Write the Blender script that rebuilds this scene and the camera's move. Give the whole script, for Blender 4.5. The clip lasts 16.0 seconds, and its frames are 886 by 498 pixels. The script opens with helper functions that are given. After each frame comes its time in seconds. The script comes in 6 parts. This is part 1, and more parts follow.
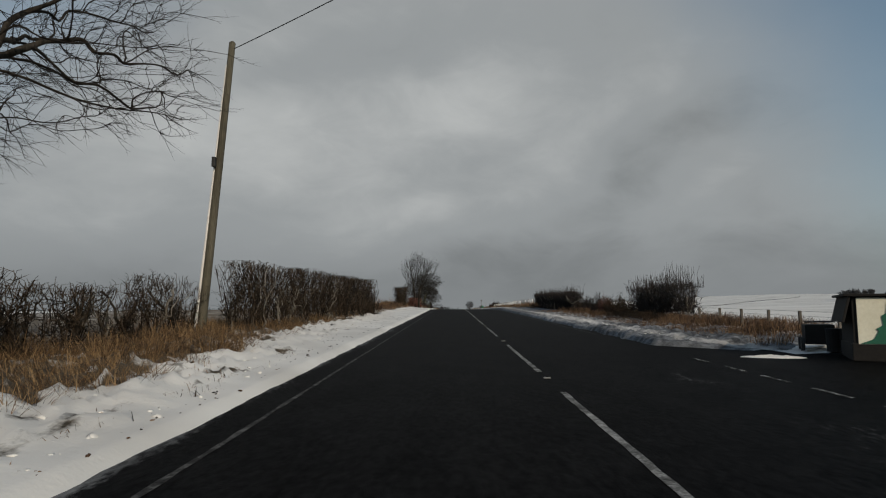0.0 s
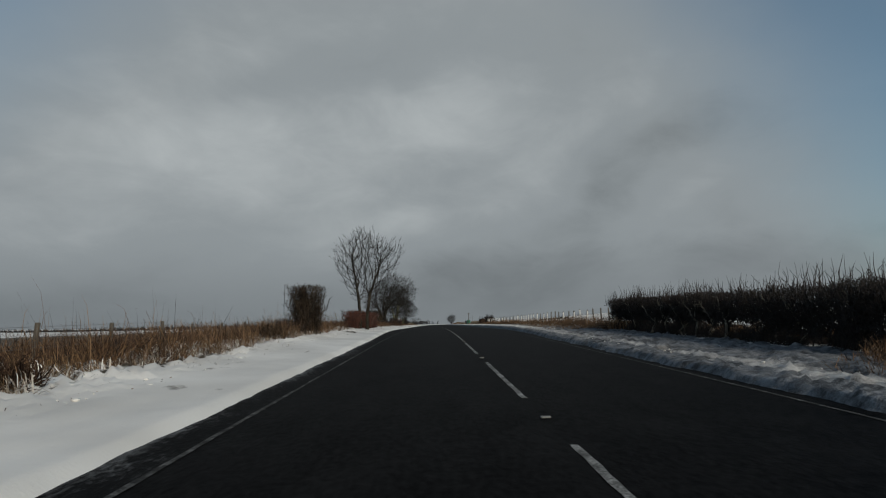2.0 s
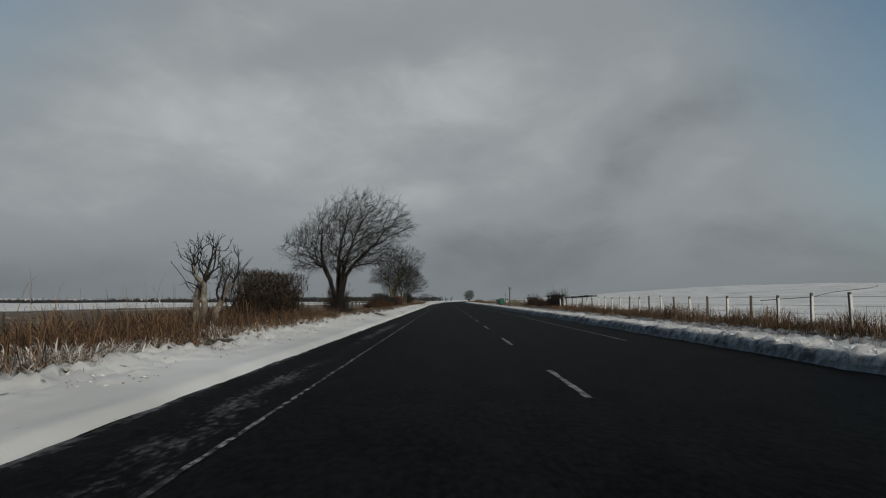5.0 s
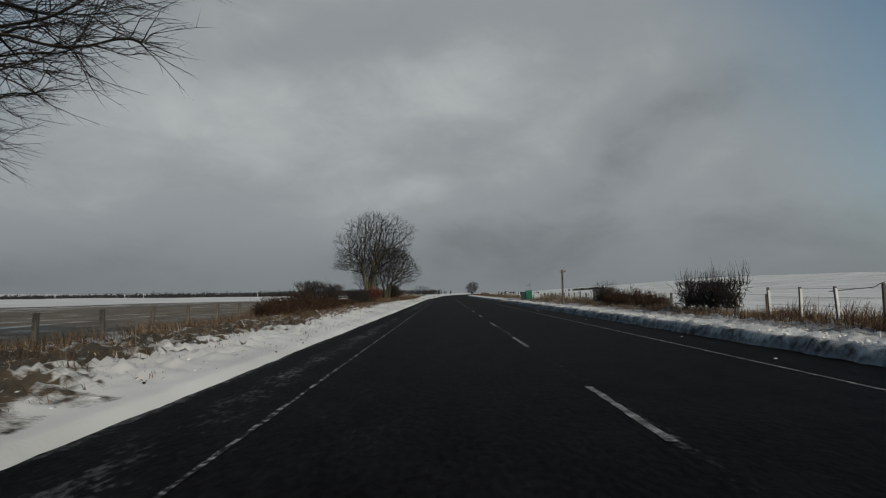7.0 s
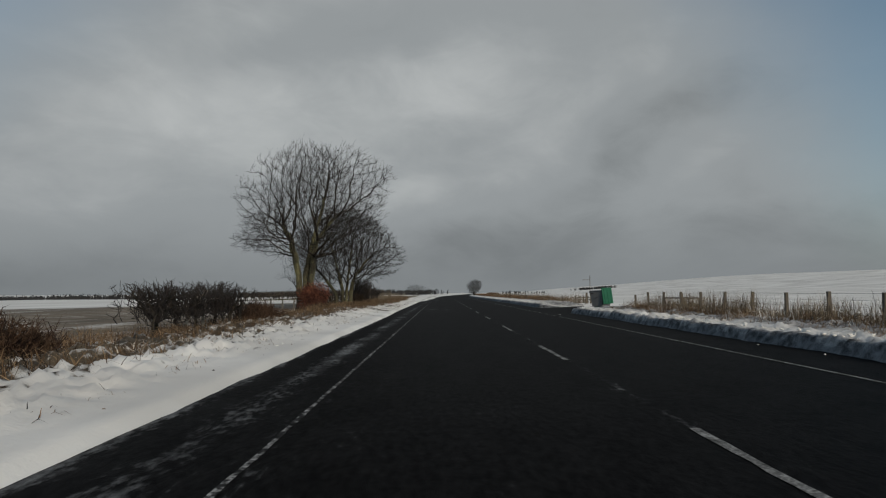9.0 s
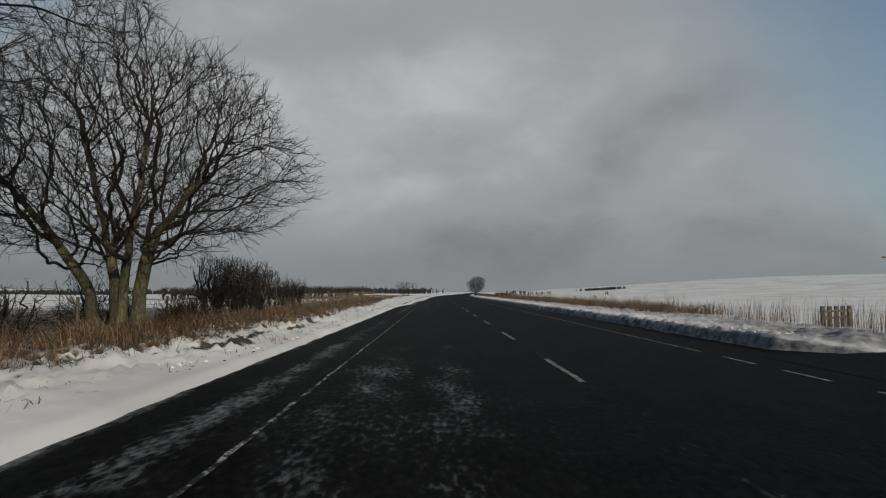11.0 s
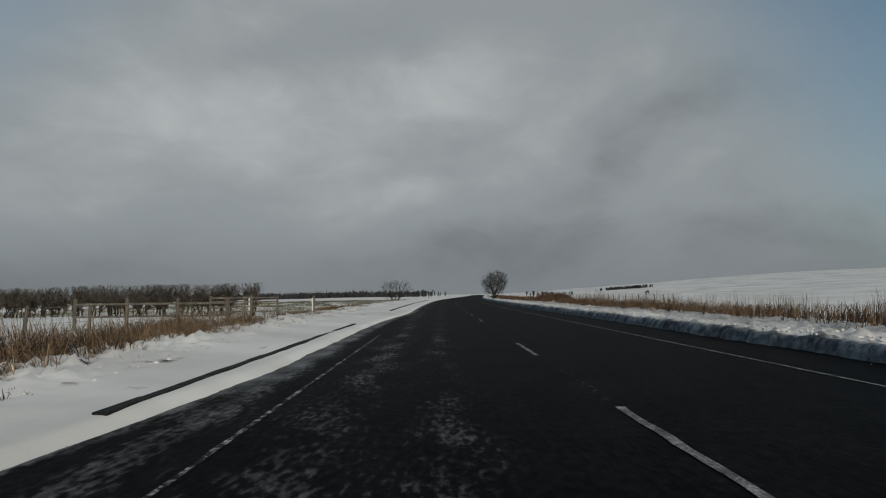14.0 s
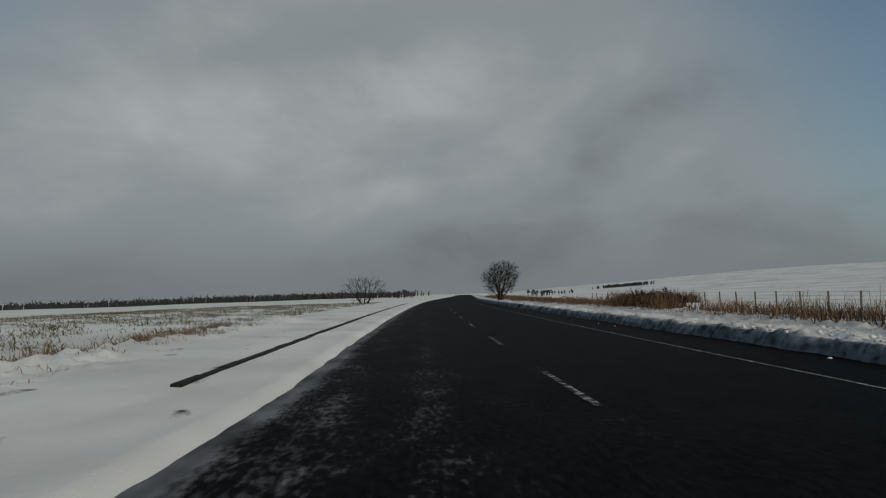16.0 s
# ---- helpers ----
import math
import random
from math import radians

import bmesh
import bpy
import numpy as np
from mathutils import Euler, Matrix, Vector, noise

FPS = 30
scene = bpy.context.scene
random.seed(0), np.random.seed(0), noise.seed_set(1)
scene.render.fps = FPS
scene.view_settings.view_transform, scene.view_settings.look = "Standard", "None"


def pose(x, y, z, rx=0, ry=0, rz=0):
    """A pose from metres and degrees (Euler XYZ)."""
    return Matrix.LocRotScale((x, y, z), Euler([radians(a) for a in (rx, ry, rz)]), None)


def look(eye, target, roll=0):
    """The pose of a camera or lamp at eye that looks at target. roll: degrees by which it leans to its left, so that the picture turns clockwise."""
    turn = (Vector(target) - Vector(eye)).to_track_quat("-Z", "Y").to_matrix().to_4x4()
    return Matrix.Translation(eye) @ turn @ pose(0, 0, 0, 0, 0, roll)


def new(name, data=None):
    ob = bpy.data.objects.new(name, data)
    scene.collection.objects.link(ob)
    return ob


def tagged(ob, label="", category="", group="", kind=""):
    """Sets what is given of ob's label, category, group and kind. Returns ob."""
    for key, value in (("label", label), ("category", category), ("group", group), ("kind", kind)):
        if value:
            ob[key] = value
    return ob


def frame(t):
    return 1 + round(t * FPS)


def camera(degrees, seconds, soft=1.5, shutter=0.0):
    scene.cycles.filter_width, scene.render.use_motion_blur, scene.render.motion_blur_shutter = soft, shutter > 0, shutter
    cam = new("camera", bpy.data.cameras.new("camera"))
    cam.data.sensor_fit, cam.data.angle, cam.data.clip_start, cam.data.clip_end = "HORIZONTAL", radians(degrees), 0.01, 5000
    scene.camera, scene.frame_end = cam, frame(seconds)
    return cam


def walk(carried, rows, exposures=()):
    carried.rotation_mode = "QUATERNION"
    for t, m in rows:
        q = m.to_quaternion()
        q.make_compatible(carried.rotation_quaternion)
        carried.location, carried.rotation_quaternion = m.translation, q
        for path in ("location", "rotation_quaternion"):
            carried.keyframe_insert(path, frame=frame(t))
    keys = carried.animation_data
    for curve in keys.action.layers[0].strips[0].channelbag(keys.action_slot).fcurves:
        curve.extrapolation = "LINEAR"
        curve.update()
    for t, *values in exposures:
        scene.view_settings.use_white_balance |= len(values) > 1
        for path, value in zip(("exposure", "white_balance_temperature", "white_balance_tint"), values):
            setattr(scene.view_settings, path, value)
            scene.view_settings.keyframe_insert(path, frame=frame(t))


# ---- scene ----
cam = camera(72.5, 16.0, soft=1.15)
PATH = [
    (0.0, pose(-1.49, -0.01, -0.24, 95.83, -0.11, 0.91)),
    (0.5, pose(-1.41, 9.81, -0.09, 96.05, 0.20, 1.06)),
    (1.0, pose(-1.32, 19.63, 0.07, 96.62, -0.07, 0.85)),
    (1.5, pose(-1.30, 29.43, 0.30, 97.43, 0.45, 0.33)),
    (2.0, pose(-1.28, 39.13, 0.51, 97.06, 0.71, -0.97)),
    (2.5, pose(-1.33, 48.60, 0.71, 94.56, 0.89, -0.52)),
    (3.0, pose(-1.20, 58.02, 0.99, 97.06, -1.10, 0.28)),
    (5.3, pose(-1.74, 99.18, 1.17, 94.68, -0.22, 0.24)),
    (5.5, pose(-1.71, 102.78, 1.13, 94.70, -0.39, 0.22)),
    (6.0, pose(-1.63, 111.75, 1.18, 94.77, 0.02, 0.21)),
    (6.5, pose(-1.78, 120.56, 1.17, 94.43, -0.05, 0.05)),
    (7.0, pose(-1.81, 129.34, 1.20, 94.14, 0.11, 0.17)),
    (7.5, pose(-1.96, 138.09, 1.20, 94.35, -0.26, 0.16)),
    (8.0, pose(-2.09, 146.86, 1.16, 94.19, -0.24, 0.06)),
    (8.2, pose(-2.13, 150.38, 1.20, 93.99, 0.19, -0.05)),
    (10.3, pose(-2.17, 187.76, 1.16, 94.44, -0.28, -0.83)),
    (10.5, pose(-2.13, 191.15, 1.21, 94.39, -1.01, -0.78)),
    (11.0, pose(-1.99, 199.52, 1.21, 94.05, -0.47, -0.64)),
    (11.5, pose(-1.86, 207.79, 1.19, 94.01, -0.56, -0.35)),
    (12.0, pose(-1.89, 215.84, 1.23, 94.18, -0.75, -0.33)),
    (12.5, pose(-1.86, 223.91, 1.20, 94.11, 0.05, -0.27)),
    (13.0, pose(-1.74, 231.98, 1.16, 94.13, 0.58, -0.15)),
    (13.5, pose(-1.82, 240.09, 1.18, 94.00, 0.11, -0.31)),
    (14.0, pose(-1.81, 248.22, 1.16, 94.28, 0.53, -0.44)),
    (14.5, pose(-1.84, 256.36, 1.16, 94.75, 0.68, -0.70)),
    (15.0, pose(-1.88, 264.31, 1.17, 94.44, 1.03, -1.09)),
    (15.5, pose(-1.87, 272.31, 1.21, 94.40, 1.12, -1.49)),
    (16.0, pose(-1.82, 280.41, 1.21, 94.26, 1.18, -2.03)),
]
walk(cam, PATH, ((0.0, 0.13, 6660, 12), (0.6, 0.0, 6550, 10.5), (1.0, 0.0, 6430, 10), (2.5, 0.0, 6370, 9.5), (5.5, 0.0, 6460, 10.5), (8.0, 0.0, 6480, 10.5), (9.5, 0.15, 6600, 12),
                 (11.2, 0.17, 6610, 12.5), (12.5, 0.03, 6470, 10), (15.0, 0.02, 6440, 10), (15.6, 0.08, 6430, 10), (16.0, -0.16, 6390, 9.5)))

# ---- world, sun ----
SUN_EL, SUN_AZ = radians(24), radians(150)
world = bpy.data.worlds.new("winter_sky")
scene.world = world
world.use_nodes = True
wt = world.node_tree
wt.nodes.clear()


def wnode(kind, **kw):
    n = wt.nodes.new(kind)
    for k, v in kw.items():
        n.inputs[k].default_value = v
    return n


def wmath(op, a, b):
    n = wt.nodes.new("ShaderNodeMath")
    n.operation = op
    for i, v in enumerate((a, b)):
        if isinstance(v, (int, float)):
            n.inputs[i].default_value = v
        else:
            wt.links.new(v, n.inputs[i])
    return n.outputs[0]


def wramp(src, stops):
    n = wt.nodes.new("ShaderNodeValToRGB")
    n.color_ramp.interpolation = "EASE"
    el = n.color_ramp.elements
    while len(el) < len(stops):
        el.new(0.5)
    for e, (p, c) in zip(el, stops):
        e.position, e.color = p, (*c, 1)
    wt.links.new(src, n.inputs[0])
    return n.outputs[0]


def wmix(fac, a, b):
    n = wt.nodes.new("ShaderNodeMix")
    n.data_type = "RGBA"
    for i, v in ((0, fac), (6, a), (7, b)):
        if isinstance(v, float):
            n.inputs[i].default_value = v
        elif isinstance(v, tuple):
            n.inputs[i].default_value = (*v, 1)
        else:
            wt.links.new(v, n.inputs[i])
    return n.outputs[2]


tc = wt.nodes.new("ShaderNodeTexCoord")
sep = wt.nodes.new("ShaderNodeSeparateXYZ")
wt.links.new(tc.outputs["Generated"], sep.inputs[0])
up_z = wmath("MAXIMUM", sep.outputs[2], 0.0)
ahead = wmath("MAXIMUM", wmath("ABSOLUTE", sep.outputs[1], 0.0), 0.30)
warp = wnode("ShaderNodeTexNoise", Scale=2.4, Detail=4.0, Roughness=0.55)
wt.links.new(tc.outputs["Generated"], warp.inputs["Vector"])
wsep = wt.nodes.new("ShaderNodeSeparateXYZ")
wt.links.new(warp.outputs["Color"], wsep.inputs[0])
# position on the cloud sheet: across and up, bent a little by noise
su = wmath("ADD", wmath("DIVIDE", sep.outputs[0], ahead), wmath("MULTIPLY", wmath("SUBTRACT", wsep.outputs[0], 0.5), 0.26))
sv = wmath("ADD", wmath("DIVIDE", up_z, ahead), wmath("MULTIPLY", wmath("SUBTRACT", wsep.outputs[1], 0.5), 0.20))


def cloud_mass(cu, cv, ru, rv, turn, amount):
    """A soft mass of thicker or thinner cloud on the sheet."""
    c, s = math.cos(turn), math.sin(turn)
    a, d = wmath("SUBTRACT", su, cu), wmath("SUBTRACT", sv, cv)
    p = wmath("DIVIDE", wmath("ADD", wmath("MULTIPLY", a, c), wmath("MULTIPLY", d, s)), ru)
    q = wmath("DIVIDE", wmath("SUBTRACT", wmath("MULTIPLY", d, c), wmath("MULTIPLY", a, s)), rv)
    r2 = wmath("ADD", wmath("MULTIPLY", p, p), wmath("MULTIPLY", q, q))
    return wmath("MULTIPLY", wmath("POWER", 2.718, wmath("MULTIPLY", r2, -1.0)), amount)


streak_map = wt.nodes.new("ShaderNodeMapping")
streak_map.inputs["Rotation"].default_value = (0, radians(30), 0)
streak_map.inputs["Scale"].default_value = (1.7, 1.2, 2.8)
wt.links.new(tc.outputs["Generated"], streak_map.inputs[0])
streak = wnode("ShaderNodeTexNoise", Scale=2.7, Detail=6.0, Roughness=0.52, Distortion=0.3)
wt.links.new(streak_map.outputs[0], streak.inputs["Vector"])
wisp_map = wt.nodes.new("ShaderNodeMapping")
wisp_map.inputs["Rotation"].default_value = (0, radians(38), 0)
wisp_map.inputs["Scale"].default_value = (2.2, 1.0, 4.6)
wt.links.new(tc.outputs["Generated"], wisp_map.inputs[0])
wisp = wnode("ShaderNodeTexNoise", Scale=3.4, Detail=8.0, Roughness=0.60, Distortion=0.5)
wt.links.new(wisp_map.outputs[0], wisp.inputs["Vector"])
dens = wmath("ADD", wmath("ADD", wmath("MULTIPLY", wmath("SUBTRACT", streak.outputs[0], 0.5), 0.34), 0.53), wmath("MULTIPLY", wmath("SUBTRACT", wisp.outputs[0], 0.5), 0.24))
for mass in ((-0.42, 0.34, 0.36, 0.20, 0.2, 0.20), (0.05, 0.37, 0.15, 0.10, 0.6, 0.15), (0.20, 0.27, 0.22, 0.05, 0.62, 0.12), (0.45, 0.205, 0.13, 0.04, 0.45, 0.14),
             (-0.09, 0.14, 0.24, 0.045, 0.5, 0.10), (0.36, 0.38, 0.12, 0.06, 0.6, 0.07), (-0.20, 0.26, 0.18, 0.14, 0.4, 0.09),
             (0.20, 0.150, 0.34, 0.085, 0.5, -0.19), (0.22, 0.085, 0.38, 0.055, 0.1, -0.09), (-0.15, 0.46, 0.20, 0.045, 0.2, -0.15),
             (-0.42, 0.13, 0.28, 0.06, 0.3, -0.10), (0.62, 0.11, 0.30, 0.06, 0.1, -0.11), (0.44, 0.30, 0.20, 0.06, 0.55, -0.06), (-0.75, 0.03, 0.42, 0.05, 0.0, -0.20), (0.75, 0.04, 0.28, 0.05, 0.0, -0.10)):
    dens = wmath("ADD", dens, cloud_mass(*mass))
cloud = wramp(dens, [(0.14, (0.140, 0.156, 0.162)), (0.52, (0.268, 0.293, 0.303)), (0.92, (0.440, 0.466, 0.466))])
sky = wt.nodes.new("ShaderNodeTexSky")
sky.sky_type = "NISHITA"
sky.sun_disc = False
sky.sun_elevation, sky.sun_rotation = SUN_EL, SUN_AZ
blue = wt.nodes.new("ShaderNodeVectorMath")
blue.operation = "MULTIPLY"
blue.inputs[1].default_value = (0.060, 0.084, 0.086)
wt.links.new(sky.outputs[0], blue.inputs[0])
# the sheet breaks towards both sides, more to the right, and overhead
gap = wramp(wmath("ADD", wmath("ADD", wmath("MULTIPLY", wmath("MAXIMUM", su, 0.0), 0.66), wmath("MULTIPLY", wmath("MINIMUM", su, 0.0), -0.40)), wmath("MULTIPLY", sv, 0.55)),
            [(0.42, (0, 0, 0)), (0.80, (1, 1, 1))])
low = wramp(sep.outputs[2], [(0.0, (1, 1, 1)), (0.14, (0, 0, 0))])
seen = wmix(wmath("MULTIPLY", gap, 0.74), cloud, blue.outputs[0])
hazy = wmix(wmath("MULTIPLY", low, 0.60), seen, (0.155, 0.173, 0.181))
bg = wnode("ShaderNodeBackground", Strength=1.0)
wt.links.new(hazy, bg.inputs[0])
wout = wt.nodes.new("ShaderNodeOutputWorld")
wt.links.new(bg.outputs[0], wout.inputs[0])

sun = new("sun", bpy.data.lights.new("sun", "SUN"))
sun.data.energy, sun.data.angle, sun.data.color = 2.15, radians(0.8), (1.0, 0.88, 0.71)
sdir = Vector((math.sin(SUN_AZ) * math.cos(SUN_EL), math.cos(SUN_AZ) * math.cos(SUN_EL), math.sin(SUN_EL)))
sun.matrix_world = look(sdir * 60, (0, 0, 0))


# ---- materials ----
def material(name, colours, scale=4.0, fine=40.0, rough=0.85, bump=0.2, stretch=(1, 1, 1), rnd=0.0, metal=0.0, dist=0.02, coords="Object", gloss=0.35):
    """Base colours blended by a coarse noise, with a finer grain over it."""
    m = bpy.data.materials.new(name)
    m.use_nodes = True
    t = m.node_tree
    b = t.nodes["Principled BSDF"]
    b.inputs["Roughness"].default_value, b.inputs["Metallic"].default_value = rough, metal
    b.inputs["Specular IOR Level"].default_value = gloss
    co = t.nodes.new("ShaderNodeTexCoord")
    mp = t.nodes.new("ShaderNodeMapping")
    mp.inputs["Scale"].default_value = stretch
    if coords == "World":
        geo = t.nodes.new("ShaderNodeNewGeometry")
        t.links.new(geo.outputs["Position"], mp.inputs[0])
    else:
        t.links.new(co.outputs["Object"], mp.inputs[0])
    n1 = t.nodes.new("ShaderNodeTexNoise")
    n1.inputs["Scale"].default_value, n1.inputs["Detail"].default_value = scale, 4
    n2 = t.nodes.new("ShaderNodeTexNoise")
    n2.inputs["Scale"].default_value, n2.inputs["Detail"].default_value = fine, 3
    for n in (n1, n2):
        t.links.new(mp.outputs[0], n.inputs["Vector"])
    add = t.nodes.new("ShaderNodeMath")
    add.operation = "MULTIPLY_ADD"
    t.links.new(n2.outputs[0], add.inputs[0])
    add.inputs[1].default_value = 0.45
    sc = t.nodes.new("ShaderNodeMath")
    sc.operation = "MULTIPLY"
    sc.inputs[1].default_value = 0.62
    t.links.new(n1.outputs[0], sc.inputs[0])
    t.links.new(sc.outputs[0], add.inputs[2])
    src = add.outputs[0]
    if rnd:
        oi = t.nodes.new("ShaderNodeNewGeometry")
        r = t.nodes.new("ShaderNodeMath")
        r.operation = "MULTIPLY_ADD"
        r.inputs[1].default_value = rnd
        t.links.new(oi.outputs["Random Per Island"], r.inputs[0])
        t.links.new(src, r.inputs[2])
        sub = t.nodes.new("ShaderNodeMath")
        sub.operation = "SUBTRACT"
        sub.inputs[1].default_value = rnd / 2
        t.links.new(r.outputs[0], sub.inputs[0])
        src = sub.outputs[0]
    rp = t.nodes.new("ShaderNodeValToRGB")
    el = rp.color_ramp.elements
    while len(el) < len(colours):
        el.new(0.5)
    for i, (e, c) in enumerate(zip(el, colours)):
        e.position, e.color = 0.32 + 0.40 * i / max(1, len(colours) - 1), (*c, 1)
    t.links.new(src, rp.inputs[0])
    t.links.new(rp.outputs[0], b.inputs["Base Color"])
    if bump:
        bp = t.nodes.new("ShaderNodeBump")
        bp.inputs["Strength"].default_value, bp.inputs["Distance"].default_value = bump, dist
        t.links.new(add.outputs[0], bp.inputs["Height"])
        t.links.new(bp.outputs[0], b.inputs["Normal"])
    return m


def mixed(name, under, over, attr, rough=(0.9, 0.9), grain=6.0, sharp=0.10, bump=0.35, gloss=0.3, stretch=None, dist=0.03):
    """Two covers of the ground, one lying over the other by the mesh's cover value, broken up by noise."""
    m = bpy.data.materials.new(name)
    m.use_nodes = True
    t = m.node_tree
    b = t.nodes["Principled BSDF"]
    b.inputs["Specular IOR Level"].default_value = gloss
    geo = t.nodes.new("ShaderNodeNewGeometry")
    at = t.nodes.new("ShaderNodeAttribute")
    at.attribute_name = attr
    place = geo.outputs["Position"]
    if stretch:
        mp = t.nodes.new("ShaderNodeMapping")
        mp.inputs["Scale"].default_value = stretch
        t.links.new(place, mp.inputs[0])
        place = mp.outputs[0]
    n = []
    for s, d in ((grain, 5), (grain * 9, 3), (grain * 0.12, 3)):
        k = t.nodes.new("ShaderNodeTexNoise")
        k.inputs["Scale"].default_value, k.inputs["Detail"].default_value = s, d
        t.links.new(place, k.inputs["Vector"])
        n.append(k.outputs[0])

    def mth(op, a, c):
        k = t.nodes.new("ShaderNodeMath")
        k.operation = op
        for i, v in enumerate((a, c)):
            if isinstance(v, float):
                k.inputs[i].default_value = v
            else:
                t.links.new(v, k.inputs[i])
        return k.outputs[0]

    def ramp(src, cols, lo=0.35, hi=0.65):
        k = t.nodes.new("ShaderNodeValToRGB")
        for i, (e, c) in enumerate(zip(k.color_ramp.elements, cols)):
            e.position, e.color = (lo, hi)[i], (*c, 1)
        t.links.new(src, k.inputs[0])
        return k.outputs[0]

    nz = mth("ADD", mth("MULTIPLY", n[0], 0.5), mth("ADD", mth("MULTIPLY", n[1], 0.25), mth("MULTIPLY", n[2], 0.25)))
    v = mth("ADD", mth("SUBTRACT", nz, 0.5), at.outputs["Fac"])
    fac = ramp(v, ((0, 0, 0), (1, 1, 1)), 0.5 - sharp, 0.5 + sharp)
    mx = t.nodes.new("ShaderNodeMix")
    mx.data_type = "RGBA"
    t.links.new(fac, mx.inputs[0])
    t.links.new(ramp(nz, under, 0.40, 0.60), mx.inputs[6])
    t.links.new(ramp(n[2], over), mx.inputs[7])
    t.links.new(mx.outputs[2], b.inputs["Base Color"])
    rg = t.nodes.new("ShaderNodeMapRange")
    rg.inputs[3].default_value, rg.inputs[4].default_value = rough
    t.links.new(fac, rg.inputs[0])
    t.links.new(rg.outputs[0], b.inputs["Roughness"])
    bp = t.nodes.new("ShaderNodeBump")
    bp.inputs["Strength"].default_value, bp.inputs["Distance"].default_value = bump, dist
    t.links.new(mth("ADD", nz, mth("MULTIPLY", fac, 0.3)), bp.inputs["Height"])
    t.links.new(bp.outputs[0], b.inputs["Normal"])
    return m


SNOW_A, SNOW_B = (0.60, 0.582, 0.555), (0.76, 0.742, 0.712)
M_SNOW = material("snow", [SNOW_A, (0.68, 0.662, 0.634), SNOW_B], 1.2, 14, 0.75, 0.5, dist=0.03, coords="World")
M_GROUND = mixed("field_ground", ((0.085, 0.066, 0.048), (0.200, 0.158, 0.112)), (SNOW_A, SNOW_B), "cover", grain=0.55, sharp=0.12)
M_VERGE = mixed("verge_snow", ((0.040, 0.033, 0.024), (0.115, 0.085, 0.052)), (SNOW_A, SNOW_B), "cover", grain=2.6, sharp=0.11, bump=0.55, dist=0.045)
# the grey under colours serve as slush and as painted shade
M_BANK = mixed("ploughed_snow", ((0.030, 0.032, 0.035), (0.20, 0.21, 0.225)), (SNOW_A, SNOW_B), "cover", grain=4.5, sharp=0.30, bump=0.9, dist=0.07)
M_ROAD = mixed("wet_asphalt", ((0.0024, 0.0024, 0.0025), (0.0110, 0.0110, 0.0113)), ((0.070, 0.072, 0.074), (0.19, 0.195, 0.20)), "cover", rough=(0.58, 0.9), grain=11.0, sharp=0.10, bump=0.45, gloss=0.009, stretch=(1.5, 0.6, 1))
M_PAINT = material("road_paint", [(0.008, 0.008, 0.008), (0.13, 0.13, 0.127), (0.44, 0.44, 0.43)], 3.5, 34, 0.8, 0.3, coords="World", gloss=0.05)
M_PAINT_FAINT = material("nearly_gone_road_paint", [(0.006, 0.006, 0.006), (0.045, 0.045, 0.044), (0.17, 0.17, 0.166)], 6, 40, 0.8, 0.3, coords="World", gloss=0.05)
M_PAINT_WORN = material("worn_road_paint", [(0.003, 0.003, 0.003), (0.030, 0.030, 0.030), (0.55, 0.55, 0.54)], 6.0, 30, 0.8, 0.3, coords="World", gloss=0.05)
M_BARK = material("grey_bark", [(0.007, 0.006, 0.005), (0.025, 0.021, 0.017), (0.062, 0.054, 0.044)], 3, 26, 0.9, 0.7, (1, 1, 0.35), gloss=0.1)
M_BARK_GREEN = material("algae_green_bark", [(0.014, 0.012, 0.009), (0.062, 0.057, 0.036), (0.180, 0.175, 0.085)], 1.4, 22, 0.9, 0.7, (1, 1, 0.35))
M_TWIG = material("bare_twigs", [(0.008, 0.0065, 0.0055), (0.024, 0.020, 0.016)], 2, 20, 0.9, 0.0, rnd=0.3)
M_THORN = material("hawthorn_twigs", [(0.009, 0.0066, 0.0052), (0.030, 0.0215, 0.0150), (0.075, 0.055, 0.038)], 2, 20, 0.9, 0.0, rnd=0.4, gloss=0.1)
M_GREY_TWIG = material("grey_lichened_twigs", [(0.026, 0.022, 0.019), (0.070, 0.060, 0.051), (0.135, 0.120, 0.102)], 2, 20, 0.9, 0.0, rnd=0.5, gloss=0.1)
M_DARK_TWIG = material("dark_hedge_twigs", [(0.014, 0.012, 0.012), (0.034, 0.027, 0.024)], 2, 20, 0.9, 0.0, rnd=0.3)
M_BRAMBLE = material("dead_bramble", [(0.016, 0.010, 0.008), (0.048, 0.028, 0.019), (0.105, 0.066, 0.042)], 1.2, 12, 0.9, 0.0, rnd=0.45, gloss=0.1)
M_STEM = material("pale_lichened_stem", [(0.045, 0.037, 0.028), (0.14, 0.12, 0.095), (0.32, 0.30, 0.265)], 3, 22, 0.9, 0.5)
M_RED = material("dead_russet_leaves", [(0.020, 0.009, 0.007), (0.062, 0.021, 0.014), (0.13, 0.048, 0.028)], 3, 20, 0.8, 0.0, rnd=0.5)
M_RUSSET = material("russet_leaves", [(0.045, 0.014, 0.010), (0.125, 0.037, 0.022), (0.22, 0.085, 0.048)], 3, 20, 0.75, 0.0, rnd=0.5)
M_GRASS = material("dead_grass", [(0.034, 0.020, 0.010), (0.130, 0.072, 0.031), (0.31, 0.20, 0.10)], 0.9, 5, 0.85, 0.0, rnd=0.60)
